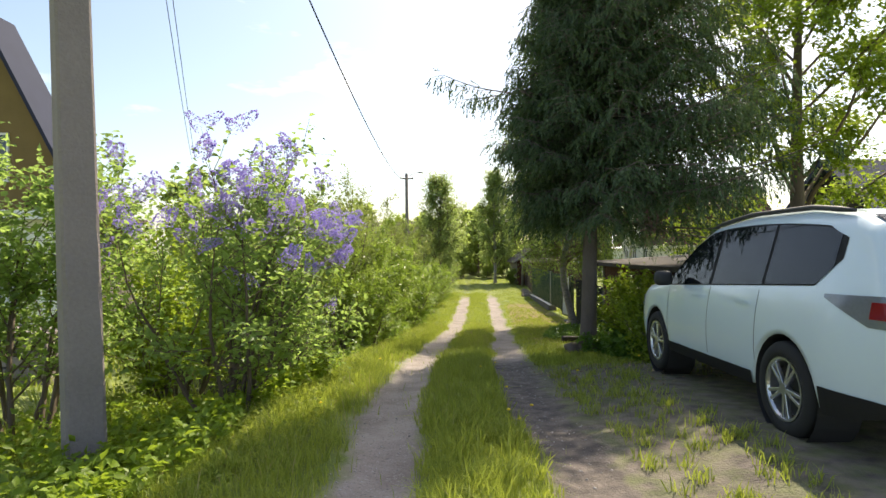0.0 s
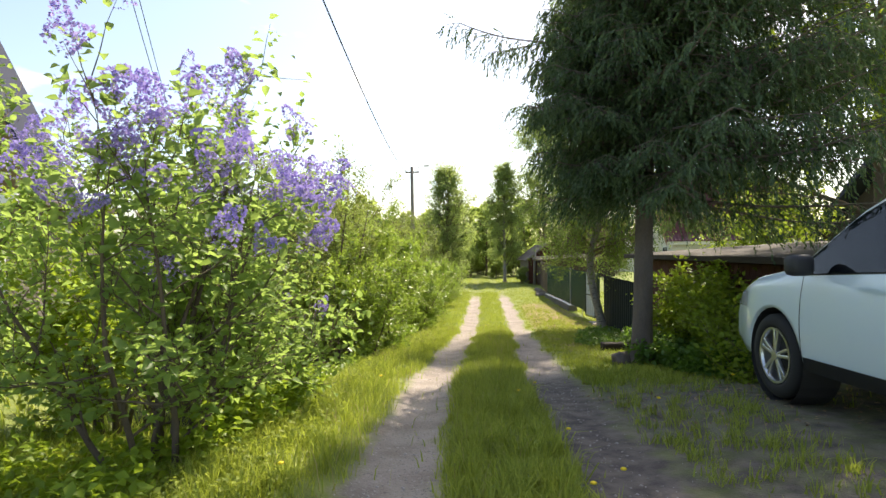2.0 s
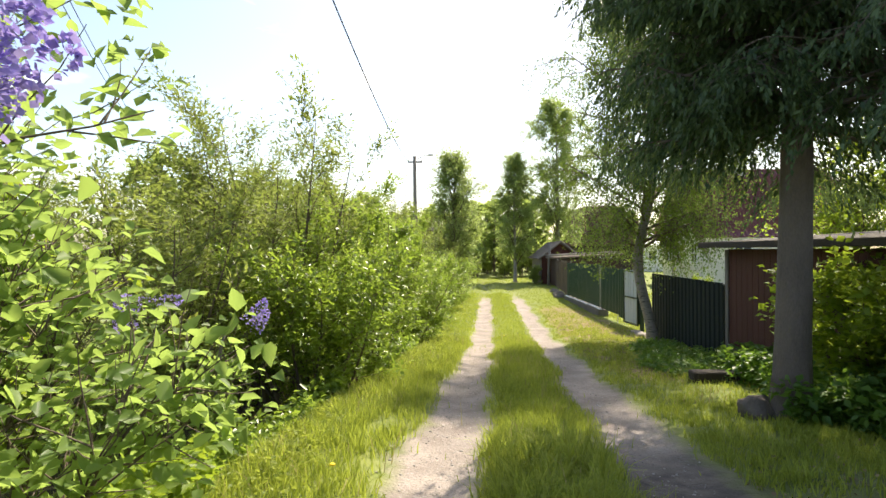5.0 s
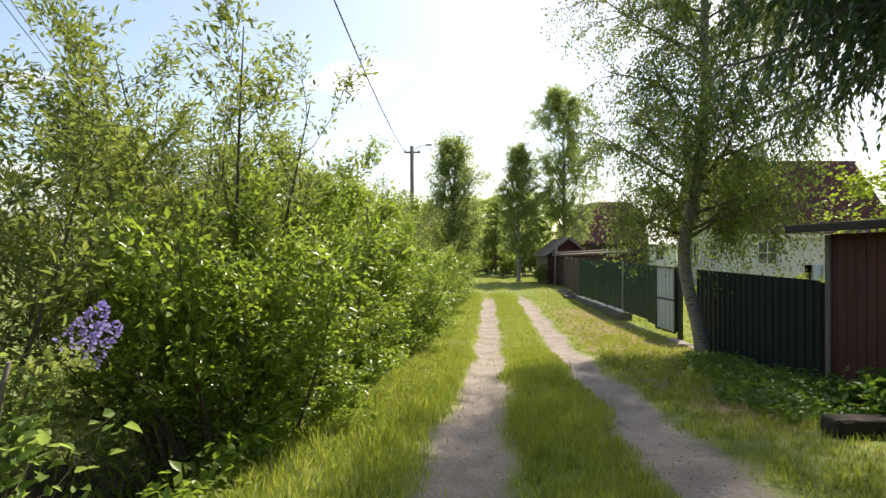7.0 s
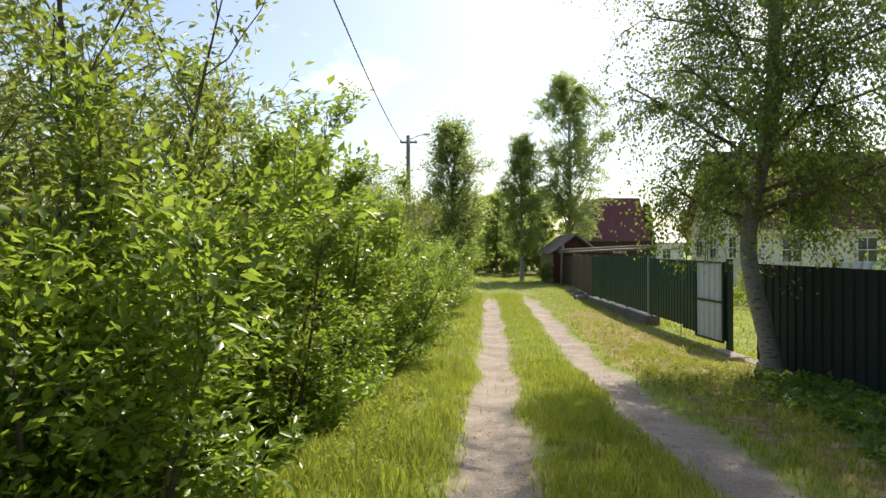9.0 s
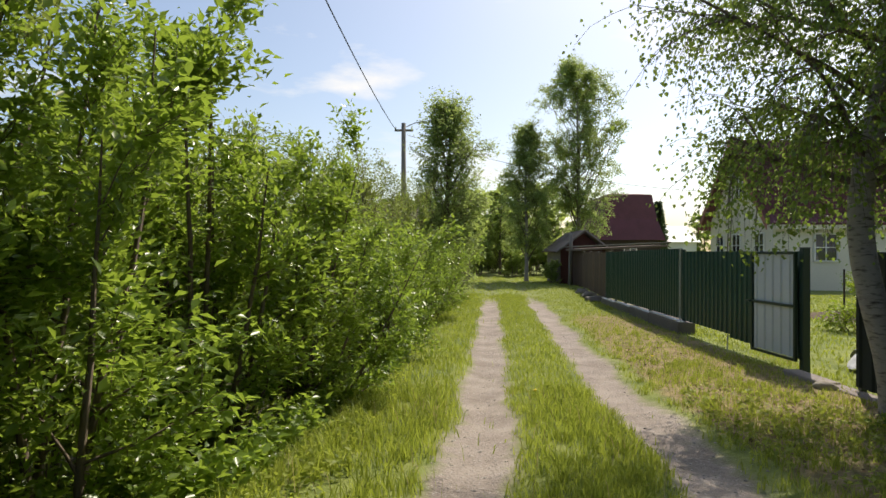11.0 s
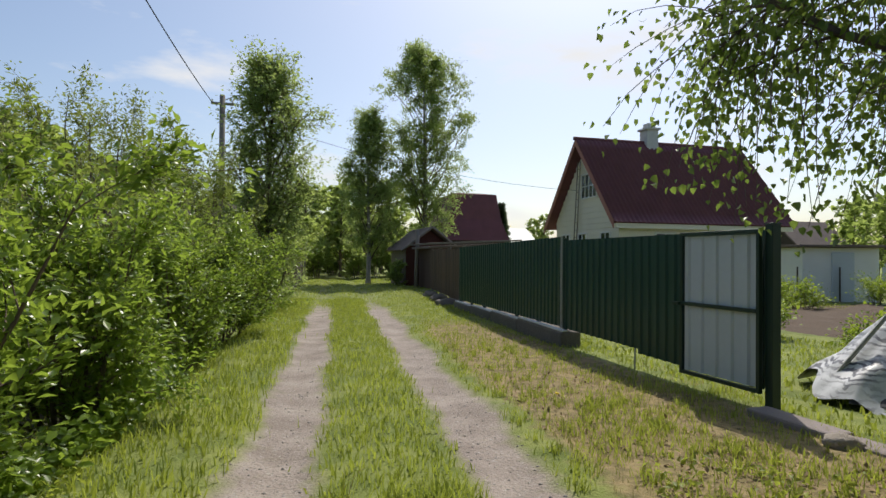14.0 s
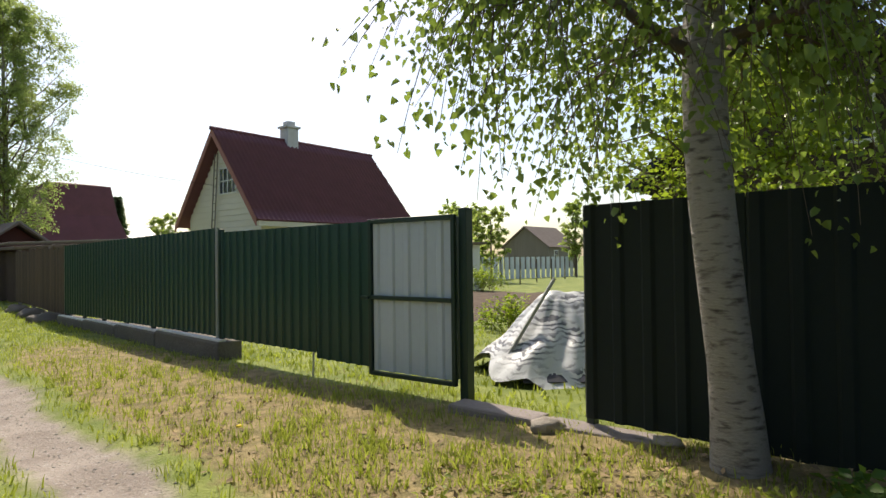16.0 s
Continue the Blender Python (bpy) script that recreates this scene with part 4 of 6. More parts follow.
def car(m):
    c = thing("parked_car", m, "white sport utility car parked on the shoulder", "car")
    n = 116
    ys = np.linspace(-2.33, 2.32, n)
    low_rows, up_rows = 10, 10
    bm = bmesh.new()
    cols = []
    for y in ys:
        y = float(y)
        b, t = car_bottom(y), float(car_top(y))
        t = max(t, b + 0.06)
        belt = max(min(car_belt(y), t - 0.03), b + 0.02)
        zs = [b + (belt - b) * k / low_rows for k in range(low_rows)] + [belt + (t - belt) * math.sin(math.pi / 2 * k / up_rows) for k in range(up_rows + 1)]
        cols.append([[bm.verts.new((s * car_half(y, z), y, z)) for z in zs] for s in (-1, 1)])
    for i in range(n - 1):
        for s in (0, 1):
            a, b = cols[i][s], cols[i + 1][s]
            for k in range(len(a) - 1):
                bm.faces.new((a[k], b[k], b[k + 1], a[k + 1]))
        bm.faces.new((cols[i][0][-1], cols[i + 1][0][-1], cols[i + 1][1][-1], cols[i][1][-1]))
        bm.faces.new((cols[i][0][0], cols[i][1][0], cols[i + 1][1][0], cols[i + 1][0][0]))
    for i in (0, n - 1):
        for k in range(len(cols[i][0]) - 1):
            bm.faces.new((cols[i][0][k], cols[i][0][k + 1], cols[i][1][k + 1], cols[i][1][k]))
    bmesh.ops.recalc_face_normals(bm, faces=bm.faces)
    part("body", bm, CAR_SHADED_WHITE, c, smooth=True)
    up = lambda y: min(1.575 - 0.05 * (y + 0.4) ** 2, float(car_top(y)) - 0.075)
    lo = lambda y: car_belt(y) + 0.015
    for s in (-1, 1):
        part("window_trim", car_patch(-1.80, 1.0, lambda y: lo(y) - 0.012 if y > -1.6 else lo(y) + 0.16 * (-1.6 - y) / 0.2, lambda y: max(up(y) + 0.012, lo(y)) if y > -1.6 else up(y) - 0.25 * (-1.6 - y), 0.003, 40, 6, s), BLACK_PLASTIC, c)
        for y0, y1 in ((0.02, 0.95), (-0.92, -0.04), (-1.74, -0.96)):
            part("side_window", car_patch(y0, y1, lambda y: lo(y) if y > -1.6 else lo(y) + 0.16 * (-1.6 - y) / 0.2, lambda y: max(up(y), lo(y) + 0.005) if y > -1.6 else up(y) - 0.25 * (-1.6 - y), 0.007, 16, 6, s), CAR_GLASS, c, "dark tinted glass")
        part("sill_cladding", car_patch(-0.84, 0.97, lambda y: 0.295, lambda y: 0.40, 0.012, 12, 3, s), BLACK_PLASTIC, c)
        part("rear_cladding", car_patch(-2.3, -1.70, lambda y: car_bottom(y) - 0.02, lambda y: 0.46, 0.010, 10, 3, s), BLACK_PLASTIC, c)
        for y, z0, z1 in ((1.0, 0.42, 1.02), (-0.02, 0.42, 1.04), (-0.90, 0.5, 1.05)):
            part("door_gap", car_patch(y - 0.004, y + 0.004, lambda q: z0, lambda q: z1, 0.0015, 1, 8, s), BLACK_PLASTIC, c)
        for y in (0.13, -0.77):
            bm = car_patch(y, y + 0.2, lambda q: 0.93, lambda q: 0.955, 0.03, 4, 2, s)
            part("door_handle", bm, CAR_SHADED_WHITE, c)
        part("tail_lamp", car_patch(-2.28, -2.10, lambda y: 0.93, lambda y: 1.03, 0.010, 8, 4, s), RED_LAMP, c, "red tail lamp")
        part("tail_lamp_lens", car_patch(-2.29, -1.72, lambda y: 0.88 + 0.16 * max(0.0, (y + 2.10) / 0.38), lambda y: 1.065 - 0.005 * (y + 2.1), 0.006, 12, 4, s), SMOKED_LENS, c, "clear tail lamp lens")
        part("head_lamp", car_patch(1.85, 2.22, lambda y: 0.72, lambda y: min(0.86, float(car_top(y)) - 0.02), 0.006, 8, 4, s), CLEAR_LAMP, c)
        pts = [(s * (car_half(y, float(car_top(y)) - 0.05) - 0.03), y, float(car_top(y)) + 0.012) for y in np.linspace(-1.75, 0.3, 14)]
        part("roof_rail", tube(pts, [0.012] + [0.02] * 12 + [0.012], 8), BLACK_PLASTIC, c, "black roof rail", smooth=True)
        mir = box((-0.09, -0.07, -0.08), (0.09, 0.07, 0.08), 0.045)
        mo = part("mirror", mir, BLACK_PLASTIC, c, smooth=True)
        mo.location = (s * 1.0, 0.80, 1.10)
        for y in (1.40, -1.27):
            car_wheel(c, s * 0.775, y, s)
            bm = bmesh.new()
            bmesh.ops.create_cone(bm, cap_ends=False, segments=24, radius1=0.40, radius2=0.40, depth=0.30, matrix=pose(s * 0.72, y, 0.345, 0, 90, 0))
            part("wheel_well", bm, BLACK_PLASTIC, c)
    def strip(y0, y1, half, name, mat):
        bm = bmesh.new()
        rows = []
        for i in range(7):
            y = y0 + (y1 - y0) * i / 6
            z = float(car_top(y)) + 0.006
            rows.append([bm.verts.new((k * half, y + (0.006 if y1 > 0 else -0.006), z)) for k in (-1, -0.5, 0, 0.5, 1)])
        for a, b in zip(rows, rows[1:]):
            for k in range(4):
                bm.faces.new((a[k], a[k + 1], b[k + 1], b[k]))
        bmesh.ops.solidify(bm, geom=bm.faces[:], thickness=0.004)
        part(name, bm, mat, c)
    strip(-2.14, -1.84, 0.60, "rear_window", CAR_GLASS)
    strip(0.40, 1.08, 0.60, "windscreen", CAR_GLASS)
    part("number_plate", box((-0.26, -2.345, 0.72), (0.26, -2.325, 0.83), 0.004), WHITE_PAINT, c)
    part("rear_bumper", box((-0.72, -2.37, 0.42), (0.72, -2.24, 0.60), 0.04), BLACK_PLASTIC, c)
    return c


car(pose(3.33, 5.61, -0.075, -1.3, 0, -2.5))


# ---- plants ----
def tubes(chains, sides=5):
    """All the wood of a plant as arrays: chains of (points, radii)."""
    V, F, o = [], [], 0
    ang = np.arange(sides) * 2 * math.pi / sides
    for pts, rad in chains:
        pts, rad = np.asarray(pts), np.asarray(rad)
        k = len(pts)
        d = unit(np.gradient(pts, axis=0))
        ref = np.where(np.abs(d[:, 2:3]) > 0.8, [[1.0, 0.2, 0]], [[0, 0, 1.0]])
        u = unit(np.cross(d, ref))
        w = np.cross(d, u)
        ring = pts[:, None] + rad[:, None, None] * (np.cos(ang)[None, :, None] * u[:, None] + np.sin(ang)[None, :, None] * w[:, None])
        V.append(ring.reshape(-1, 3))
        i = (np.arange(k - 1)[:, None] * sides + np.arange(sides)[None]).ravel()
        j = (np.arange(k - 1)[:, None] * sides + (np.arange(sides)[None] + 1) % sides).ravel()
        F.append(np.stack([i, j, j + sides, i + sides], axis=1) + o)
        o += k * sides
    return np.concatenate(V), np.concatenate(F)


def limb(rng, p, d, length, r, steps, wiggle, lift):
    pts = [np.array(p, float)]
    d = np.array(d, float)
    for i in range(steps):
        d = d + rng.normal(size=3) * wiggle
        d[2] += lift
        d /= np.linalg.norm(d)
        pts.append(pts[-1] + d * length / steps)
    return np.array(pts), r * np.linspace(1, 0.35, steps + 1), d


def side_dir(rng, d, spread):
    v = rng.normal(size=3)
    v -= d * (v @ d)
    v /= np.linalg.norm(v) + 1e-9
    k = d * math.cos(spread) + v * math.sin(spread)
    return k / np.linalg.norm(k)


def shrub_wood(rng, H, R, stems=9, branches=8, twigs=5, base=0.35, lift=0.02, low=0.25, twig_len=0.4):
    """Many stems from one stool. Gives the chains, and twig points for leaves with their directions."""
    chains, tips, dirs, ends = [], [], [], []
    for s in range(stems):
        a = 2 * math.pi * (s + rng.uniform(-0.3, 0.3)) / stems
        out = rng.uniform(0.15, 1.0)
        p = np.array([math.cos(a) * base * out, math.sin(a) * base * out, 0])
        L = H * rng.uniform(0.75, 1.05) * (1.08 - 0.25 * out)
        lean = R * out / H
        d = np.array([math.cos(a) * lean, math.sin(a) * lean, 1.0])
        pts, rad, dd = limb(rng, p, d / np.linalg.norm(d), L, 0.012 + 0.007 * H, 8, 0.08, lift)
        rad = rad[0] * np.linspace(1, 0.12, 9)
        chains.append((pts, rad))
        for b in range(branches):
            t = low + (0.98 - low) * (b + rng.random()) / branches
            i = min(int(t * 8), 7)
            q = pts[i] + (pts[i + 1] - pts[i]) * (t * 8 - i)
            bd = side_dir(rng, (pts[i + 1] - pts[i]) / np.linalg.norm(pts[i + 1] - pts[i]), rng.uniform(0.5, 1.1))
            bl = R * 0.60 * (1.12 - 0.5 * t) * rng.uniform(0.6, 1.25)
            bp, br, bd2 = limb(rng, q, bd, bl, max(rad[i] * 0.45, 0.005), 5, 0.14, 0.06)
            chains.append((bp, br))
            for w in range(twigs):
                k = min(int((0.25 + 0.75 * rng.random()) * 5), 4)
                td = side_dir(rng, bd2, rng.uniform(0.3, 1.0))
                tp, tr, _ = limb(rng, bp[k] + (bp[k + 1] - bp[k]) * rng.random(), td, twig_len * rng.uniform(0.5, 1.2), 0.004, 3, 0.15, 0.08)
                chains.append((tp, tr))
                tips.append(tp)
                dirs.append(np.repeat(unit(np.diff(tp, axis=0))[:1], len(tp), axis=0))
                ends.append(tp[-1])
            tips.append(bp[2:])
            dirs.append(np.repeat(bd2[None], len(bp) - 2, axis=0))
        ends.append(pts[-1])
        tips.append(pts[-3:])
        dirs.append(np.repeat(dd[None], 3, axis=0))
    return chains, np.concatenate(tips), np.concatenate(dirs), np.array(ends)


def foliage(rng, name, tips, dirs, n, length, width, mat, parent, spread=0.06, hang=0.2, up=1.1, lead=0.6, full=False):
    k = rng.integers(0, len(tips), n)
    c = tips[k] + rng.normal(size=(n, 3)) * spread
    v, f = leaves(rng, c, length, width, hang, up, along=dirs[k] * lead, full=full)
    return raw_mesh(name, v, f, mat, parent)


def shrub(seed, m, H, R, n_leaves, leaf, mat, label, category="shrub", group="", name="shrub", low=0.2, twig_len=0.4, stems=9, branches=8, twigs=5, hang=0.2, base=0.35):
    rng = np.random.default_rng(seed)
    s = thing(name, m, label, category, group)
    chains, tips, dirs, ends = shrub_wood(rng, H, R, stems, branches, twigs, base, low=low, twig_len=twig_len)
    v, f = tubes(chains, 3)
    raw_mesh("branchwork", v, f, BARK, s, smooth=True)
    foliage(rng, "crown", tips, dirs, n_leaves, leaf[0], leaf[1], mat, s, hang=hang, full=name == "lilac_bush")
    return s, ends


def panicle_mesh(seed):
    rng = np.random.default_rng(seed)
    n = 170
    t = rng.random(n) ** 0.8
    a = rng.random(n) * 2 * math.pi
    r = 0.042 * (1 - t) ** 0.7 + 0.006
    c = np.stack([np.cos(a) * r, np.sin(a) * r, t * 0.17], axis=1)
    v, f = leaves(rng, c, 0.0145, 0.0145, -0.2, 0.2, 0.1, along=np.stack([np.cos(a), np.sin(a), 0.3 + 0 * a], axis=1) * 1.2)
    me_ob = raw_mesh("flower_panicle", v, f, LILAC_BLOOM)
    me = me_ob.data
    bpy.data.objects.remove(me_ob)
    return me


PANICLES = [panicle_mesh(70 + i) for i in range(4)]


def lilac(seed, m, H, R, n_leaves, n_flowers, label, stems=9, band=(0.5, 1.0), face=(0.3, -0.6)):
    s, ends = shrub(seed, m, H, R, n_leaves, (0.074, 0.051), LILAC_LEAF, label, "lilac", name="lilac_bush", stems=stems, branches=9, twigs=6, low=0.12, hang=0.35)
    rng = np.random.default_rng(seed + 1)
    ends = ends[(ends[:, 2] > H * band[0]) & (ends[:, 2] < H * band[1] * 1.1)]
    score = np.linalg.norm(ends[:, :2], axis=1) / R + ends[:, 2] / H * 0.8 + (ends[:, 0] * face[0] + ends[:, 1] * face[1]) / R + rng.random(len(ends)) * 1.8
    order = np.argsort(-score)[: n_flowers // 2]
    for i in order:
        for j in range(2):
            o = new("flower_panicle", PANICLES[int(rng.integers(0, 4))])
            o.parent = s
            p = ends[i] + rng.normal(size=3) * 0.03
            k = rng.uniform(1.0, 1.65)
            o.matrix_basis = pose(*p, rng.uniform(-70, 70), rng.uniform(-70, 70), rng.uniform(0, 360)) @ Matrix.Diagonal((k, k, k, 1))
    return s


def put(x, y, rz=0.0, dz=0.0):
    return pose(x, y, ground_z(x, y) + dz, 0, 0, rz)


lilac(11, put(-2.25, 6.4, 0, -0.02), 2.62, 1.5, 8200, 110, "large lilac bush in purple bloom beside the ditch", stems=12)
lilac(12, put(-2.8, 10.4, 30), 1.75, 0.5, 1700, 6, "young lilac with a few pale purple flowers", stems=3, band=(0.85, 1.0))
lilac(14, put(-2.0, 7.6, 40), 1.45, 0.75, 3000, 0, "low leafy lilac sucker growth at the ditch", stems=8)
shrub(15, put(-3.9, 8.6, 20), 2.5, 1.3, 11000, (0.08, 0.055), CURRANT_LEAF, "yellow-green bush filling the gap behind the lilac", "shrub", name="leafy_bush", stems=12, branches=8, twigs=5, low=0.08)
lilac(13, put(-4.4, 6.2, 60), 3.2, 1.2, 8000, 12, "yellow-green lilac bush behind the concrete post", stems=8)

shrub(21, put(-2.95, 13.9), 4.5, 1.9, 40000, (0.08, 0.028), WILLOW_LEAF, "tall grey-green willow bush over the ditch", "willow", name="willow_bush", stems=15, branches=13, twigs=5, low=0.12)
shrub(22, put(-2.0, 12.9), 2.4, 1.25, 22000, (0.07, 0.034), DARK_WILLOW, "dense dark green sallow bush at the grass edge", "willow", name="sallow_bush", stems=11, low=0.05)
shrub(29, put(-3.2, 11.2), 3.0, 1.2, 11000, (0.075, 0.03), WILLOW_LEAF, "loose grey-green willow bush", "willow", name="willow_bush", stems=8, low=0.15)
a1, _ = shrub(23, put(-1.8, 17.2), 3.9, 1.2, 25000, (0.075, 0.038), DARK_WILLOW, "dense leafy sallow bush lining the lane", "willow", "lane shrubs", name="sallow_bush", stems=11, low=0.06)
a2, _ = shrub(24, put(-2.9, 19.2), 3.9, 1.5, 11500, (0.08, 0.030), WILLOW_LEAF, "tall willow bush lining the lane", "willow", "lane shrubs", name="willow_bush", stems=10, low=0.12)
a3, _ = shrub(25, put(-0.95, 21.3), 2.3, 1.0, 14000, (0.07, 0.034), DARK_WILLOW, "low bright green sallow bush lining the lane", "willow", "lane shrubs", name="sallow_bush", stems=9, low=0.04)
a4, _ = shrub(26, put(-2.6, 62), 2.4, 1.3, 2600, (0.22, 0.12), FAR_LEAF, "distant green bush at the end of the lane", "shrub", "far bushes", name="far_bush", stems=7, branches=5, twigs=2, low=0.05)
for x, y, k, rz, src in ((-1.85, 15.4, 0.85, 80, a1), (-3.6, 16.6, 1.1, 200, a2), (-1.35, 18.7, 0.8, 150, a1), (-1.7, 20.4, 0.75, 40, a1), (-2.6, 22.6, 0.95, 60, a2), (-0.6, 23.6, 0.95, 100, a3),
                         (-2.3, 25.6, 1.15, 240, a2), (-0.35, 26.0, 0.9, 200, a3), (-1.1, 28.2, 1.05, 310, a3), (-2.4, 29.5, 1.3, 20, a2), (-1.2, 27.2, 1.0, 190, a2), (-0.3, 30.0, 1.0, 20, a3),
                         (-1.5, 33.0, 1.2, 130, a2), (-0.3, 35.5, 1.2, 170, a3), (-0.2, 38.5, 0.85, 290, a2), (-4.8, 22.0, 1.15, 330, a2), (-4.6, 26.5, 1.2, 90, a2),
                         (5.2, 56.0, 1.0, 30, a4), (6.9, 58.0, 1.3, 70, a4), (8.6, 59.0, 1.2, 110, a4), (2.6, 57.5, 1.2, 20, a4), (0.9, 55, 1.2, 160, a4), (4.2, 64, 1.6, 250, a4), (6.2, 66, 1.7, 200, a4), (9.8, 62, 1.5, 330, a4), (2.2, 63, 1.6, 90, a4), (0.2, 61, 1.4, 120, a4), (-1.2, 57, 1.2, 140, a4), (7.5, 70, 2.0, 40, a4), (5.0, 72, 2.0, 140, a4), (2.6, 71, 2.0, 240, a4), (5.45, 41.9, 0.45, 210, a4),
                         (-0.5, 43.0, 0.9, 75, a2), (-0.4, 47.5, 1.0, 220, a2), (-4.5, 34.0, 1.2, 140, a2), (-5.5, 17.5, 1.0, 10, a2), (-5.0, 12.5, 0.75, 300, a2)):
    copy_thing(src, put(x, y, rz) @ Matrix.Diagonal((k, k, k, 1)))


def tree(seed, m, H, R, n_leaves, leaf, leaf_mat, bark, label, category, name, trunk_r, clear=0.25, limbs=22, lift=0.03, twigs=7, droop=0.0, group="", spread=0.9, lean=(0, 0), twig_len=0.6, sub=5, bias=1.0, bow=0.0):
    """One trunk, limbs along it, hanging or rising twigs with leaves."""
    rng = np.random.default_rng(seed)
    t = thing(name, m, label, category, group)
    n = 40
    zs = np.linspace(0, 1, n + 1)
    trunk = np.stack([bow * (np.exp(-((H * zs - 1.7) / 1.2) ** 2) - 0.13 * np.exp(-H * zs)) + lean[0] * zs + 0.10 * np.sin(zs * 5 + seed) * zs, lean[1] * zs + 0.10 * np.cos(zs * 4 + seed) * zs, H * zs], axis=1)
    rad = trunk_r * (1 - zs) ** 0.8 + 0.012
    rad[0] *= 1.35
    rad[1] *= 1.12
    trunk[0, 2] = -0.15
    v, f = tubes([(trunk, rad)], 14)
    raw_mesh("trunk", v, f, bark, t, smooth=True)
    chains, tips, dirs = [], [], []
    for b in range(limbs):
        h = clear + (0.97 - clear) * ((b + 0.6 * rng.random()) / limbs) ** bias
        i = min(int(h * n), n - 1)
        q = trunk[i] + (trunk[i + 1] - trunk[i]) * (h * n - i)
        rel = (h - clear) / (1 - clear)
        shape = math.sin(math.pi * min(1, 0.22 + 0.78 * rel)) ** 0.8 + 0.12
        a = b * 2.4 + rng.uniform(-0.4, 0.4)
        d = np.array([math.cos(a), math.sin(a), spread])
        L = R * shape * rng.uniform(0.75, 1.2)
        pts, r2, d2 = limb(rng, q, d / np.linalg.norm(d), L, rad[i] * 0.42, 7, 0.10, lift)
        chains.append((pts, r2))
        for s in range(sub):
            k = min(int((0.2 + 0.8 * rng.random()) * 7), 6)
            sd = side_dir(rng, (pts[k + 1] - pts[k]) / np.linalg.norm(pts[k + 1] - pts[k]), rng.uniform(0.4, 1.0))
            sp, sr, sd2 = limb(rng, pts[k], sd, L * 0.42 * rng.uniform(0.6, 1.2), 0.012, 5, 0.14, 0.0 - droop * 0.3)
            chains.append((sp, sr))
            for w in range(twigs):
                j = int(rng.integers(1, 5))
                td = side_dir(rng, sd2, rng.uniform(0.3, 1.1))
                tp, tr, td2 = limb(rng, sp[j], td, twig_len * rng.uniform(0.5, 1.3), 0.0045, 4, 0.12, -droop)
                chains.append((tp, tr))
                tips.append(tp)
                dirs.append(np.repeat(td2[None], len(tp), axis=0))
    v, f = tubes(chains, 3)
    raw_mesh("branchwork", v, f, bark if category != "birch" else BARK, t, smooth=True)
    foliage(rng, "crown", np.concatenate(tips), np.concatenate(dirs), n_leaves, leaf[0], leaf[1], leaf_mat, t, spread=0.05 + 0.012 * R, hang=0.3 + droop * 2, lead=0.4, full=leaf[0] < 0.06)
    return t


tree(31, put(4.13, 17.76), 10.8, 1.85, 88000, (0.044, 0.037), BIRCH_LEAF, BIRCH_BARK, "leaning birch with white bark before the dark fence", "birch", "birch_tree", 0.102, clear=0.18, limbs=60, droop=0.34, lean=(0.1, 0.3), spread=0.45, twig_len=0.8, sub=8, bias=1.25, bow=-0.34)
tree(32, put(7.9, 46.8), 12.8, 2.8, 52000, (0.11, 0.075), ASPEN_LEAF, BIRCH_BARK, "tall slender birch past the board fence", "birch", "birch_tree", 0.15, clear=0.2, limbs=52, droop=0.10, spread=1.3, bias=1.15)
tree(33, put(4.65, 45.4), 8.6, 1.7, 32000, (0.11, 0.075), ASPEN_LEAF, BIRCH_BARK, "young birch standing by the end of the lane", "birch", "birch_tree", 0.11, clear=0.12, limbs=40, droop=0.08, spread=1.4)
tree(34, put(0.2, 32.0), 6.4, 1.75, 22000, (0.11, 0.06), ASPEN_LEAF, BARK, "upright dark aspen over the shrubs by the lane", "tree", "aspen_tree", 0.10, clear=0.03, limbs=46, lift=0.06, spread=1.5)
tree(35, put(7.8, 12.6), 9.0, 3.0, 30000, (0.11, 0.08), CURRANT_LEAF, BARK, "bright green broadleaf tree behind the shed", "tree", "broadleaf_tree", 0.18, clear=0.2, limbs=24, droop=0.05)
tree(36, put(9.2, 18.9), 3.3, 1.7, 9000, (0.10, 0.08), CURRANT_LEAF, BARK, "sunlit yellow-green maple behind the fence", "tree", "maple_tree", 0.12, clear=0.15, limbs=20)


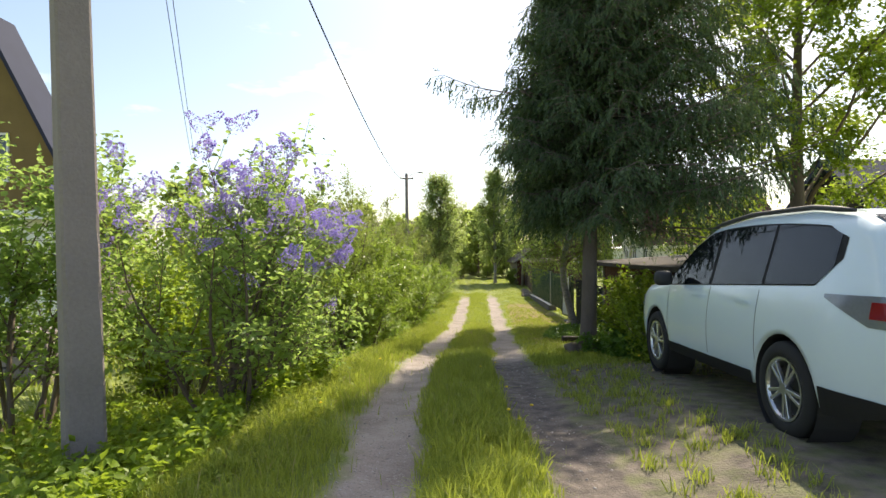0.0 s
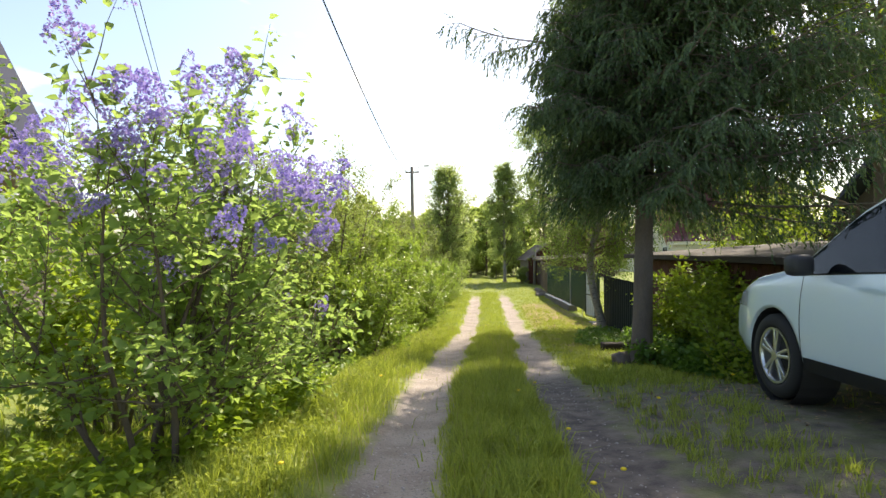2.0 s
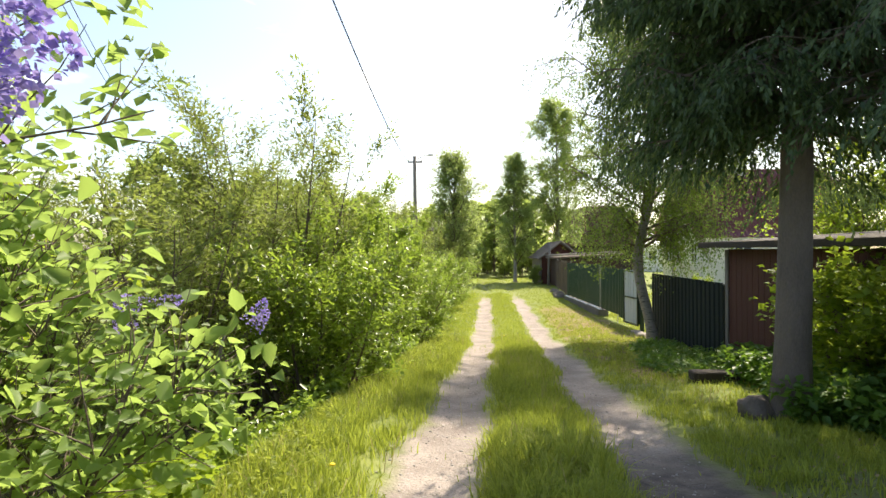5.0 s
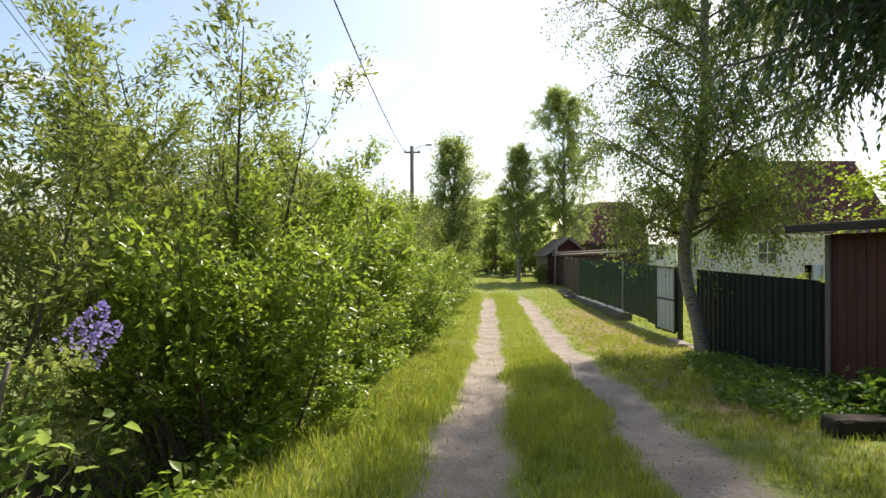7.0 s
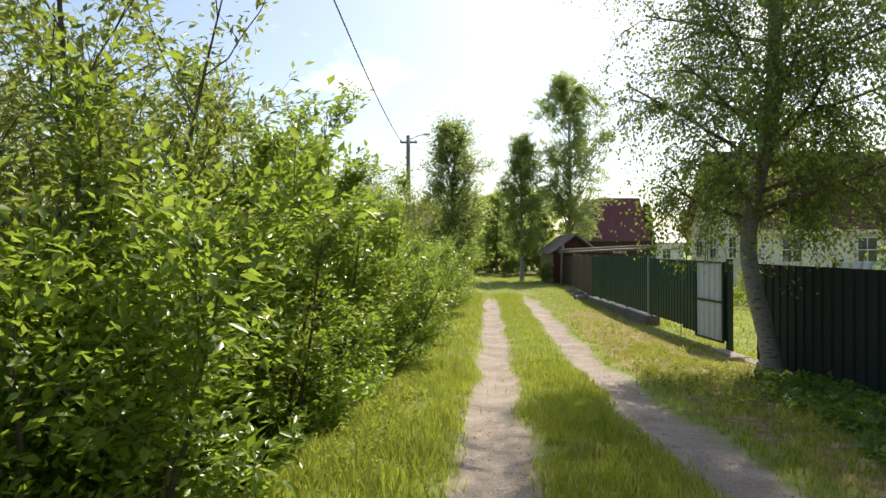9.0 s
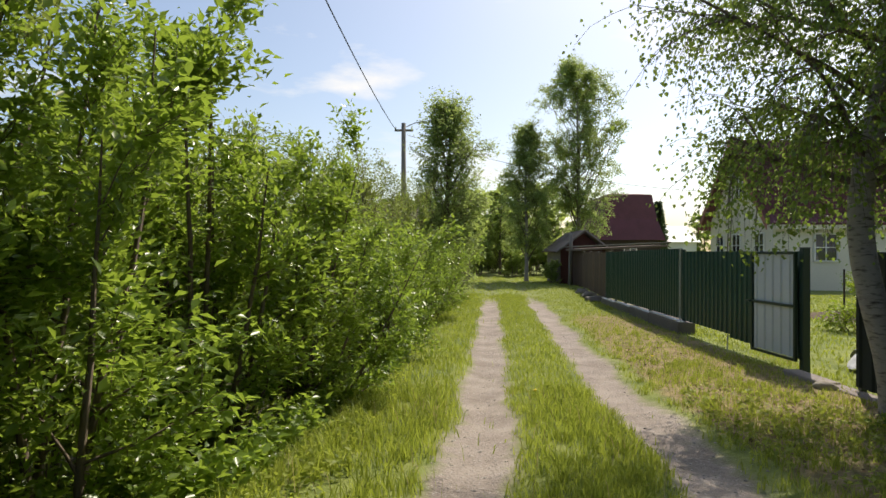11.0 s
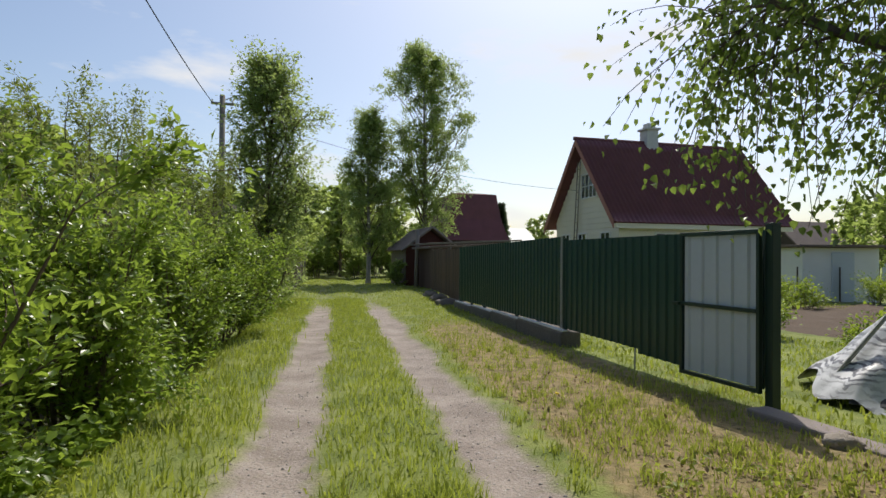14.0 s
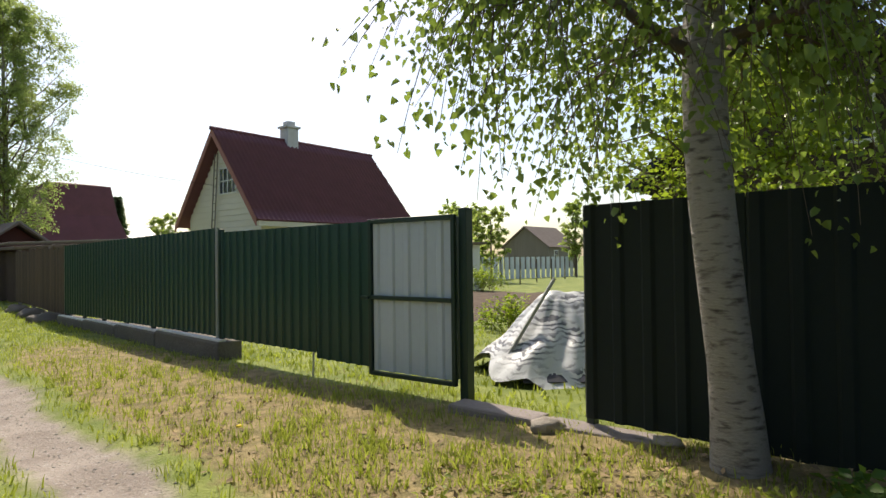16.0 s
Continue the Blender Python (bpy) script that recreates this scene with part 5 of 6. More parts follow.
def spruce(m, H, R, label):
    """Whorls of drooping boughs; every twig carries a curtain of hanging needle sprays."""
    rng = np.random.default_rng(41)
    t = thing("spruce_tree", m, label, "spruce")
    zs = np.linspace(0, 1, 33)
    trunk = np.stack([0.05 * np.sin(zs * 6), 0.05 * np.cos(zs * 5), H * zs], axis=1)
    rad = 0.135 * (1 - zs) ** 0.9 + 0.01
    rad[0] *= 1.45
    rad[1] *= 1.06
    trunk[0, 2] = -0.15
    v, f = tubes([(trunk, rad)], 16)
    raw_mesh("trunk", v, f, SPRUCE_BARK, t, smooth=True)
    chains, base, axis, size = [], [], [], []

    def bough(h, a, L, rel):
        p = np.array([0, 0, h])
        d = np.array([math.cos(a), math.sin(a), 0.10 - 0.40 * (1 - rel)])
        pts, r2, d2 = limb(rng, p, d / np.linalg.norm(d), L, 0.020 * (1 - rel) + 0.007, 11, 0.04, 0.038)
        chains.append((pts, r2))
        side = np.array([-math.sin(a), math.cos(a), 0])
        for k in range(1, 12):
            for s in (-1, 1):
                tl = L * 0.22 * (1.1 - k / 12) * rng.uniform(0.6, 1.25) + 0.23
                sd = side * s + d * 0.75
                tp, tr, td = limb(rng, pts[k], sd / np.linalg.norm(sd), tl, 0.006, 4, 0.08, -0.12)
                chains.append((tp, tr))
                for q in tp[1:]:
                    base.append(q + rng.normal(size=3) * 0.02)
                    axis.append(td * 0.55 + np.array([0, 0, -0.75]) + rng.normal(size=3) * 0.22)
                    size.append(rng.uniform(0.10, 0.22) + 0.16 * max(0.0, 1 - rel * 5) * rng.random())
            for j in range(2):
                base.append(pts[k] + rng.normal(size=3) * 0.03)
                axis.append(d2 * 0.6 + np.array([0, 0, -0.6]) + rng.normal(size=3) * 0.3)
                size.append(rng.uniform(0.10, 0.24))

    h, turn = 2.6, 0.0
    while h < H - 0.3:
        rel = (h - 2.6) / (H - 2.6)
        for b in range(13 if 0.07 < rel < 0.5 else 8 if rel < 0.5 else 6):
            turn += 2.4
            a = turn + rng.uniform(-0.3, 0.3) if b < 10 else rng.uniform(-1.4, 1.2)
            west, east = max(0.0, -math.cos(a)), max(0.0, math.cos(a))
            L = R * (1 + 0.36 * math.cos(a)) * (1 - rel) ** (0.62 + 0.75 * west) * (1 - 0.5 * west * max(0.0, 1 - rel * 7)) * rng.uniform(0.70, 1.12) + 0.2
            bough(h + rng.uniform(-0.12, 0.12) - 0.2 * east * max(0.0, 1 - rel * 6), a, L, rel)
        h += 0.18 + 0.07 * rel
    bough(4.7, 2.95, 2.75, 0.22)
    bough(4.85, 2.8, 2.2, 0.25)
    v, f = tubes(chains, 3)
    raw_mesh("branchwork", v, f, SPRUCE_BARK, t, smooth=True)
    base, axis, size = np.array(base), unit(np.array(axis)), np.array(size)[:, None]
    per = 9
    k = np.repeat(np.arange(len(base)), per)
    along = np.tile(np.linspace(0, 1, per), len(base))[:, None]
    needles = unit(rng.normal(size=(len(k), 3)))
    needles = unit(needles - axis[k] * (needles * axis[k]).sum(1, keepdims=True))
    c = base[k] + axis[k] * size[k] * along
    v, f = leaves(rng, c, 0.062, 0.024, 0.1, 0.2, along=(axis[k] * 0.9 + needles * (0.5 - 0.3 * along)) * 4.5)
    raw_mesh("needles", v, f, SPRUCE_NEEDLE, t)
    return t


spruce(put(2.60, 10.4), 10.6, 2.5, "large dark spruce with drooping branches beside the lane")
part_stump = rock("stump", (2.33, 10.5, ground_z(2.33, 10.5) + 0.06), (0.14, 0.14, 0.14), SPRUCE_BARK, "low dark stump beside the spruce", 2)
tagged(part_stump, category="stump")

for i, (x, y, H, R, n) in enumerate(((3.6, 11.0, 1.35, 0.7, 4200), (4.05, 11.5, 1.3, 0.5, 3000), (3.75, 9.9, 1.2, 0.65, 3800), (4.9, 8.2, 1.4, 0.7, 3200), (3.4, 8.7, 0.8, 0.5, 2200))):
    shrub(50 + i, put(x, y), H, R, n, (0.075, 0.06), CURRANT_LEAF, "yellow-green currant bush before the red-brown shed", "shrub", "currant bushes", name="currant_bush", stems=8, branches=5, twigs=4, low=0.1, twig_len=0.25)
for i, (x, y, H, R, n) in enumerate(((12.6, 29.8, 1.1, 0.8, 1800), (15.0, 30.2, 1.0, 0.8, 1800), (9.2, 28.8, 0.8, 0.6, 1500), (15.5, 33.5, 1.3, 1.0, 1800), (12.0, 33.2, 1.2, 0.8, 1500), (8.3, 24.0, 0.8, 0.6, 1500), (13.6, 28.0, 0.9, 0.9, 1600), (17.0, 28.6, 1.2, 0.9, 1600), (8.9, 22.2, 0.6, 0.5, 1200))):
    shrub(60 + i, put(x, y), H * 0.6, R * 0.8, n, (0.07, 0.05), CURRANT_LEAF, "low green currant bush in the garden", "shrub", "garden bushes", name="garden_bush", stems=8, branches=4, twigs=4, low=0.1, twig_len=0.3)

beam = thing("old_beam", pose(2.98, 12.25, ground_z(2.98, 12.25), 0, 0, -3), "dark rotten beam lying in the weeds by the shed", "beam")
part("timber", box((-0.44, -0.10, -0.10), (0.48, 0.10, 0.13), 0.02), DARK_WOOD, beam)
part("end_cleat", box((-0.40, -0.125, -0.05), (-0.32, -0.1005, 0.12), 0.006), DARK_WOOD, beam)
cut = thing("cut_stem", put(-2.28, 10.6), "bare pale sapling stem cut off at head height", "stem")
part("stem", tube([(0.03, -0.02, -0.1), (0.0, 0.0, 0.5), (-0.03, 0.0, 0.9), (0.01, 0.01, 1.3), (0.06, 0.0, 1.46)], [0.026, 0.022, 0.018, 0.014, 0.010], 8), POST_WOOD, cut, smooth=True)
part("side_shoot", tube([(-0.01, 0, 1.1), (0.06, 0.02, 1.2)], [0.008, 0.005], 6), POST_WOOD, cut)

# far woods
far_a = tree(81, put(-9, 70), 8.5, 3.0, 2400, (0.42, 0.28), FAR_LEAF, BARK, "distant leafy tree beyond the lane", "tree", "far_tree", 0.16, clear=0.12, limbs=20, twigs=1, group="far trees", sub=3)
far_b = tree(82, put(2, 74), 7.5, 2.4, 2400, (0.40, 0.26), FAR_LEAF, BARK, "distant leafy tree beyond the lane", "tree", "far_tree", 0.14, clear=0.1, limbs=20, twigs=1, group="far trees", spread=1.4, sub=3)
rng = np.random.default_rng(9)
for i in range(36):
    x = -70 + 150 * (i + rng.random()) / 36
    y = rng.uniform(84, 112)
    k = rng.uniform(0.75, 1.05)
    copy_thing((far_a, far_b)[i % 2], put(x, y, rng.uniform(0, 360)) @ Matrix.Diagonal((k, k, k, 1)))
for x, y, k in ((4.5, 60, 0.85), (6.5, 66, 1.0), (8.5, 61, 0.9), (1.0, 58, 0.75), (2.0, 66, 0.9), (-1.5, 52, 0.7), (9.5, 72, 1.0), (-4, 58, 0.7), (-8, 50, 0.75), (-12, 44, 0.8), (-17, 40, 0.8), (-14, 33, 0.8), (-9, 30, 0.6), (-20, 28, 0.9), (-26, 30, 1.0),
                (21, 40, 0.4), (26, 43, 0.5), (19, 34.5, 0.3), (30, 40, 0.5), (24, 33, 0.4), (24, 60, 0.6), (30, 66, 0.7), (27, 36, 0.5), (33, 33, 0.55), (39, 47, 0.7), (-8.0, 38, 0.7), (5.0, 76, 1.0), (3.2, 82, 1.0), (7.0, 85, 1.0)):
    copy_thing((far_a, far_b)[int(x * 7) % 2], put(x, y, x * 37) @ Matrix.Diagonal((k, k, k, 1)))


def fir(at, H):
    rng = np.random.default_rng(8)
    t = thing("far_fir", put(*at), "small distant dark fir", "tree", "far firs")
    part("trunk", tube([(0, 0, -0.1), (0, 0, H)], [0.1, 0.02], 6), SPRUCE_BARK, t)
    z = rng.random(2600) ** 0.7
    a = rng.random(2600) * 2 * math.pi
    r = H * 0.2 * (1 - z) * (0.4 + 0.6 * rng.random(2600)) * (0.7 + 0.3 * np.sin(z * 60))
    c = np.stack([np.cos(a) * r, np.sin(a) * r, H * (0.08 + 0.92 * z)], axis=1)
    v, f = leaves(rng, c, 0.4, 0.12, 0.3, 0.2, along=np.stack([np.cos(a), np.sin(a), 0 * a - 0.3], axis=1))
    raw_mesh("crown", v, f, SPRUCE_NEEDLE, t)


fir((18.2, 62), 6.2)
fir((18.9, 63.5), 5.6)


# ---- grass, weeds and flowers ----
def blades(rng, name, x, y, tall, width, mat, label, lean=0.85):
    n = len(x)
    z = height(x, y)
    h = tall * rng.uniform(0.5, 1.3, n)
    a = rng.random(n) * 2 * math.pi
    w = width * rng.uniform(0.6, 1.3, n)
    sx, sy = np.cos(a) * w, np.sin(a) * w
    b = rng.random(n) * 2 * math.pi
    k = rng.uniform(0.15, 1.0, n) * lean
    lx, ly = np.cos(b) * k * h, np.sin(b) * k * h
    V = np.stack([np.stack([x - sx, y - sy, z - 0.01], 1), np.stack([x + sx, y + sy, z - 0.01], 1),
                  np.stack([x - sx * 0.7 + lx * 0.35, y - sy * 0.7 + ly * 0.35, z + h * 0.55], 1), np.stack([x + sx * 0.7 + lx * 0.35, y + sy * 0.7 + ly * 0.35, z + h * 0.55], 1),
                  np.stack([x + lx, y + ly, z + h * (1 - 0.42 * k * k)], 1)], axis=1).reshape(-1, 3)
    i = np.arange(n)[:, None] * 5
    F = np.concatenate([i + np.array([[0, 1, 3]]), i + np.array([[0, 3, 2]]), i + np.array([[2, 3, 4]])])
    ob = raw_mesh(name, V, F, mat)
    return tagged(ob, label, "grass", kind="stuff")


def clumped(rng, x, y, scale, cut):
    """Keeps points where a slow noise is high: tufts and gaps."""
    ph = rng.random(8) * 6.28
    s = sum(np.sin(x * scale * (1 + 0.7 * k) + ph[k] + 1.3 * np.sin(y * scale * (0.8 + 0.4 * k) + ph[k + 4])) * np.sin(y * scale * (1 + 0.5 * k) + ph[k + 4]) for k in range(4))
    return s + rng.normal(size=len(x)) * 0.8 > cut


rng = np.random.default_rng(77)


def strip_points(n, y0, y1, u0, u1, cut=-9.0, bias=1.0):
    y = y0 + (y1 - y0) * rng.random(n) ** bias
    u = u0 + (u1 - u0) * rng.random(n)
    x = lane(y) + u
    keep = clumped(rng, x, y, 2.6, cut) & (rng.random(n) > 0.995 * np.minimum(1, 1.35 * ground_masks(x, y)[0]))
    return x[keep], y[keep]


for (n, y0, y1, u0, u1, cut), tall, width, mat, label in (
        ((66000, -1, 19, -1.75, 0.05, -0.9), 0.11, 0.0043, GRASS_BLADE, "bright green verge grass along the ditch"),
        ((15000, 19, 34, -1.5, 0.05, -1.2), 0.10, 0.006, GRASS_BLADE, "bright green verge grass along the ditch"),
        ((70000, -1, 19, 0.05, 1.35, -1.2), 0.08, 0.0042, GRASS_BLADE, "grass on the crown between the wheel tracks"),
        ((14000, 19, 34, 0.05, 1.35, -2.0), 0.075, 0.006, GRASS_BLADE, "grass on the crown between the wheel tracks"),
        ((38000, 9, 21, 1.45, 4.2, -0.2), 0.065, 0.0045, GRASS_BLADE, "short thin grass before the fence"),
        ((15000, 21, 34, 1.45, 4.2, -0.8), 0.06, 0.006, GRASS_BLADE, "short thin grass before the fence"),
        ((9000, 11, 22, 1.8, 4.2, 0.3), 0.05, 0.004, STRAW_BLADE, "dry straw-coloured grass litter before the fence"),
        ((4500, -1, 19, -1.6, 1.1, 0.6), 0.20, 0.003, STRAW_BLADE, "dry straw stalks in the verge"),
        ((24000, 6.5, 11, 1.75, 3.9, 0.1), 0.07, 0.005, GRASS_BLADE, "short grass on the shoulder by the spruce"),
        ((9000, 34, 56, -1.2, 4.5, -3.0), 0.07, 0.012, GRASS_BLADE, "grass over the far end of the lane"),
        ((22000, 1, 9, -4.2, -1.6, -1.5), 0.15, 0.006, GRASS_BLADE, "green grass and leaves under the lilac"),
        ((16000, 2, 30, -9.0, -2.6, -1.0), 0.22, 0.012, GRASS_BLADE, "rough grass beyond the ditch"),
        ((9000, 2, 10, 1.9, 4.5, 0.2), 0.10, 0.006, GRASS_BLADE, "sparse grass tufts on the shoulder by the car")):
    X, Y = strip_points(n, y0, y1, u0, u1, cut)
    if "sparse" in label:
        k = ~((X > 2.25) & (Y < 7.2) & (X < 4.2))
        X, Y = X[k], Y[k]
    blades(rng, "grass", X, Y, tall, width, mat, label)


def tufts(count, per, y0, y1, u0, u1, tall, width, spread, label):
    y = rng.uniform(y0, y1, count)
    x = lane(y) + rng.uniform(u0, u1, count)
    k = np.repeat(np.arange(count), per)
    blades(rng, "grass", x[k] + rng.normal(size=count * per) * spread, y[k] + rng.normal(size=count * per) * spread, tall, width, GRASS_BLADE, label, lean=1.1)


tufts(520, 26, -1, 19, -1.55, -0.42, 0.17, 0.0045, 0.035, "taller grass tufts in the verge")
tufts(360, 26, -1, 19, 0.36, 1.02, 0.125, 0.0043, 0.03, "grass tufts on the crown of the lane")
tufts(300, 30, 1.5, 9.5, 0.32, 1.05, 0.21, 0.0046, 0.035, "tall lush grass tufts on the crown of the lane")
tufts(240, 20, 9, 24, 1.72, 3.2, 0.09, 0.0045, 0.03, "low grass tufts before the fence")
tufts(160, 22, 2.5, 9.5, 1.75, 2.7, 0.10, 0.0045, 0.04, "grass tufts on the shoulder by the car")
X = rng.uniform(4.7, 16, 26000)
Y = rng.uniform(15, 34, 26000)
keep = ~((X > 8.8) & (Y > 22.6 + 0.17 * (X - 9)) & (Y < 26.6 + 0.17 * (X - 9)))
X, Y = X[keep], Y[keep]
blades(rng, "grass", X, Y, 0.07, 0.012, GRASS_BLADE, "garden lawn behind the fence")


def weeds(name, x, y, tall, leaf, per, mat, label):
    n = len(x)
    z = height(x, y)
    k = np.repeat(np.arange(n), per)
    t = rng.random(n * per)
    hh = tall * rng.uniform(0.5, 1.3, n)[k]
    c = np.stack([x[k] + rng.normal(size=n * per) * 0.03, y[k] + rng.normal(size=n * per) * 0.03, z[k] + hh * (0.15 + 0.85 * t)], axis=1)
    v, f = leaves(rng, c, leaf, leaf * 0.6, 0.1, 0.8)
    return tagged(raw_mesh(name, v, f, mat), label, "weeds", kind="stuff")


def patch_points(n, cx, cy, rx, ry):
    a, r = rng.random(n) * 6.283, np.sqrt(rng.random(n))
    return cx + np.cos(a) * r * rx, cy + np.sin(a) * r * ry


def many(*spots):
    p = [patch_points(*s) for s in spots]
    return np.concatenate([q[0] for q in p]), np.concatenate([q[1] for q in p])


weeds("nettles", *many((420, 3.35, 9.6, 0.7, 1.1), (420, 3.5, 12.0, 0.55, 1.3), (60, 2.75, 10.4, 0.4, 0.4)), 0.32, 0.09, 14, NETTLE_LEAF, "low dark nettles and ground elder under the fence")
weeds("ground_elder", *many((420, 3.4, 14.6, 0.6, 1.7), (160, 3.8, 16.6, 0.35, 0.8), (200, 2.9, 13.2, 0.5, 1.2)), 0.13, 0.07, 9, NETTLE_LEAF, "low dark ground elder along the fence")
weeds("bank_herbs", *many((700, -3.1, 4.6, 1.3, 2.6), (300, -1.9, 7.6, 0.4, 1.6), (260, -2.6, 4.2, 0.6, 1.2), (140, -1.9, 2.6, 0.25, 0.5)), 0.30, 0.08, 12, CURRANT_LEAF, "bright leafy herbs under the lilac")
weeds("ditch_weeds", *many((500, -2.3, 9.6, 0.6, 1.5), (500, -2.0, 12.0, 0.5, 2.0), (650, -1.35, 17.0, 0.45, 2.6), (500, -0.85, 21.5, 0.45, 2.6)), 0.34, 0.08, 14, DARK_WILLOW, "leafy green weeds on the bank of the ditch")
weeds("verge_weeds", *many((500, -1.5, 7.5, 0.4, 4.0), (500, -0.75, 17.5, 0.35, 4.5), (260, 3.0, 16.5, 0.8, 2.5)), 0.10, 0.045, 8, GRASS_BLADE, "small broad-leaved weeds in the verge")


def gravel(n):
    y = rng.uniform(0.5, 24, n)
    x = lane(y) + np.where(rng.random(n) < 0.5, 0.0, 1.4) + rng.normal(size=n) * 0.17
    r = 0.004 + 0.010 * rng.random(n) ** 3
    c = np.stack([x, y, height(x, y) + r * 0.1], axis=1)
    o = np.array([[1, 0, 0], [0, 1, 0], [-1, 0, 0], [0, -1, 0], [0, 0, 0.7], [0, 0, -0.7]])
    V = c[:, None] + o[None] * r[:, None, None] * rng.uniform(0.6, 1.4, (n, 6, 1))
    t = np.array([[0, 1, 4], [1, 2, 4], [2, 3, 4], [3, 0, 4], [1, 0, 5], [2, 1, 5], [3, 2, 5], [0, 3, 5]])
    F = (np.arange(n)[:, None, None] * 6 + t[None]).reshape(-1, 3)
    m = material("gravel", (0.40, 0.36, 0.33), 0.9, vary=0.5, scale=6, random_by="island")
    return tagged(raw_mesh("gravel", V.reshape(-1, 3), F, m), "loose grey gravel in the wheel tracks", "gravel", kind="stuff")


gravel(4000)


def litter(n, spots, colour, label):
    p = [patch_points(int(n * w), *q) for w, q in spots]
    x, y = np.concatenate([q[0] for q in p]), np.concatenate([q[1] for q in p])
    c = np.stack([x, y, height(x, y) + 0.006 + 0.012 * rng.random(len(x))], axis=1)
    v, f = leaves(rng, c, 0.042, 0.026, 0.0, 4.0, 0.15)
    m = material("leaf_litter", colour, 0.9, vary=0.6, scale=4, random_by="island")
    return tagged(raw_mesh("leaf_litter", v, f, m), label, "leaf litter", kind="stuff")


litter(2400, ((0.5, (3.3, 17.2, 1.1, 1.8)), (0.2, (3.3, 20.3, 0.8, 1.6)), (0.3, (2.4, 8.0, 1.2, 1.8))), (0.30, 0.21, 0.12), "dry brown leaf litter on the ground")


def dandelions():
    bm = bmesh.new()
    bmesh.ops.create_icosphere(bm, subdivisions=2, radius=0.018)
    for v in bm.verts:
        v.co.z *= 0.5
    first = part("dandelion", bm, DANDELION, smooth=True)
    me = first.data
    spots = ((0.55, 4.9), (0.62, 6.3), (-1.2, 5.6), (0.45, 7.6), (1.6, 7.2), (0.7, 8.2), (0.2, 2.7), (-0.95, 8.8), (2.6, 7.9), (0.75, 5.5), (-1.35, 14.5), (1.0, 18.2), (2.9, 20.4), (0.5, 5.2))
    for i, (x, y) in enumerate(spots):
        o = first if i == 0 else new("dandelion", me)
        o.matrix_basis = pose(x, y, ground_z(x, y) + 0.13)
        tagged(o, "small yellow dandelion head in the grass", "flower", "dandelions")


dandelions()


# ---- the covered heap behind the wicket ----
def tarp_material():
    m = material("printed_tarp", (0.66, 0.67, 0.70), 0.45, vary=0.15, scale=6)
    n, l = m.node_tree.nodes, m.node_tree.links
    b = n["Principled BSDF"]
    old = b.inputs["Base Color"].links[0].from_socket
    co, wv, rp, mix = n.new("ShaderNodeTexCoord"), n.new("ShaderNodeTexWave"), n.new("ShaderNodeValToRGB"), n.new("ShaderNodeMix")
    wv.bands_direction = "Z"
    wv.inputs["Scale"].default_value, wv.inputs["Distortion"].default_value, wv.inputs["Detail"].default_value = 6.5, 11.0, 8
    l.new(co.outputs["Object"], wv.inputs["Vector"])
    rp.color_ramp.elements[0].position, rp.color_ramp.elements[1].position = 0.5, 0.68
    l.new(wv.outputs["Fac"], rp.inputs[0])
    mix.data_type = "RGBA"
    spots, level, both = n.new("ShaderNodeTexNoise"), n.new("ShaderNodeMapRange"), n.new("ShaderNodeMath")
    spots.inputs["Scale"].default_value, spots.inputs["Detail"].default_value = 3.2, 5
    level.inputs["From Min"].default_value, level.inputs["From Max"].default_value = 0.42, 0.56
    both.operation = "MULTIPLY"
    l.new(co.outputs["Object"], spots.inputs["Vector"])
    l.new(spots.outputs[0], level.inputs["Value"])
    l.new(level.outputs[0], both.inputs[0])
    l.new(rp.outputs[0], both.inputs[1])
    l.new(both.outputs[0], mix.inputs["Factor"])
    l.new(old, mix.inputs["A"])
    mix.inputs["B"].default_value = (0.12, 0.125, 0.155, 1)
    l.new(mix.outputs["Result"], b.inputs["Base Color"])
    return m


TARP = tarp_material()
TARP_DARK = material("dark_print", (0.05, 0.05, 0.07), 0.5, vary=0.3)


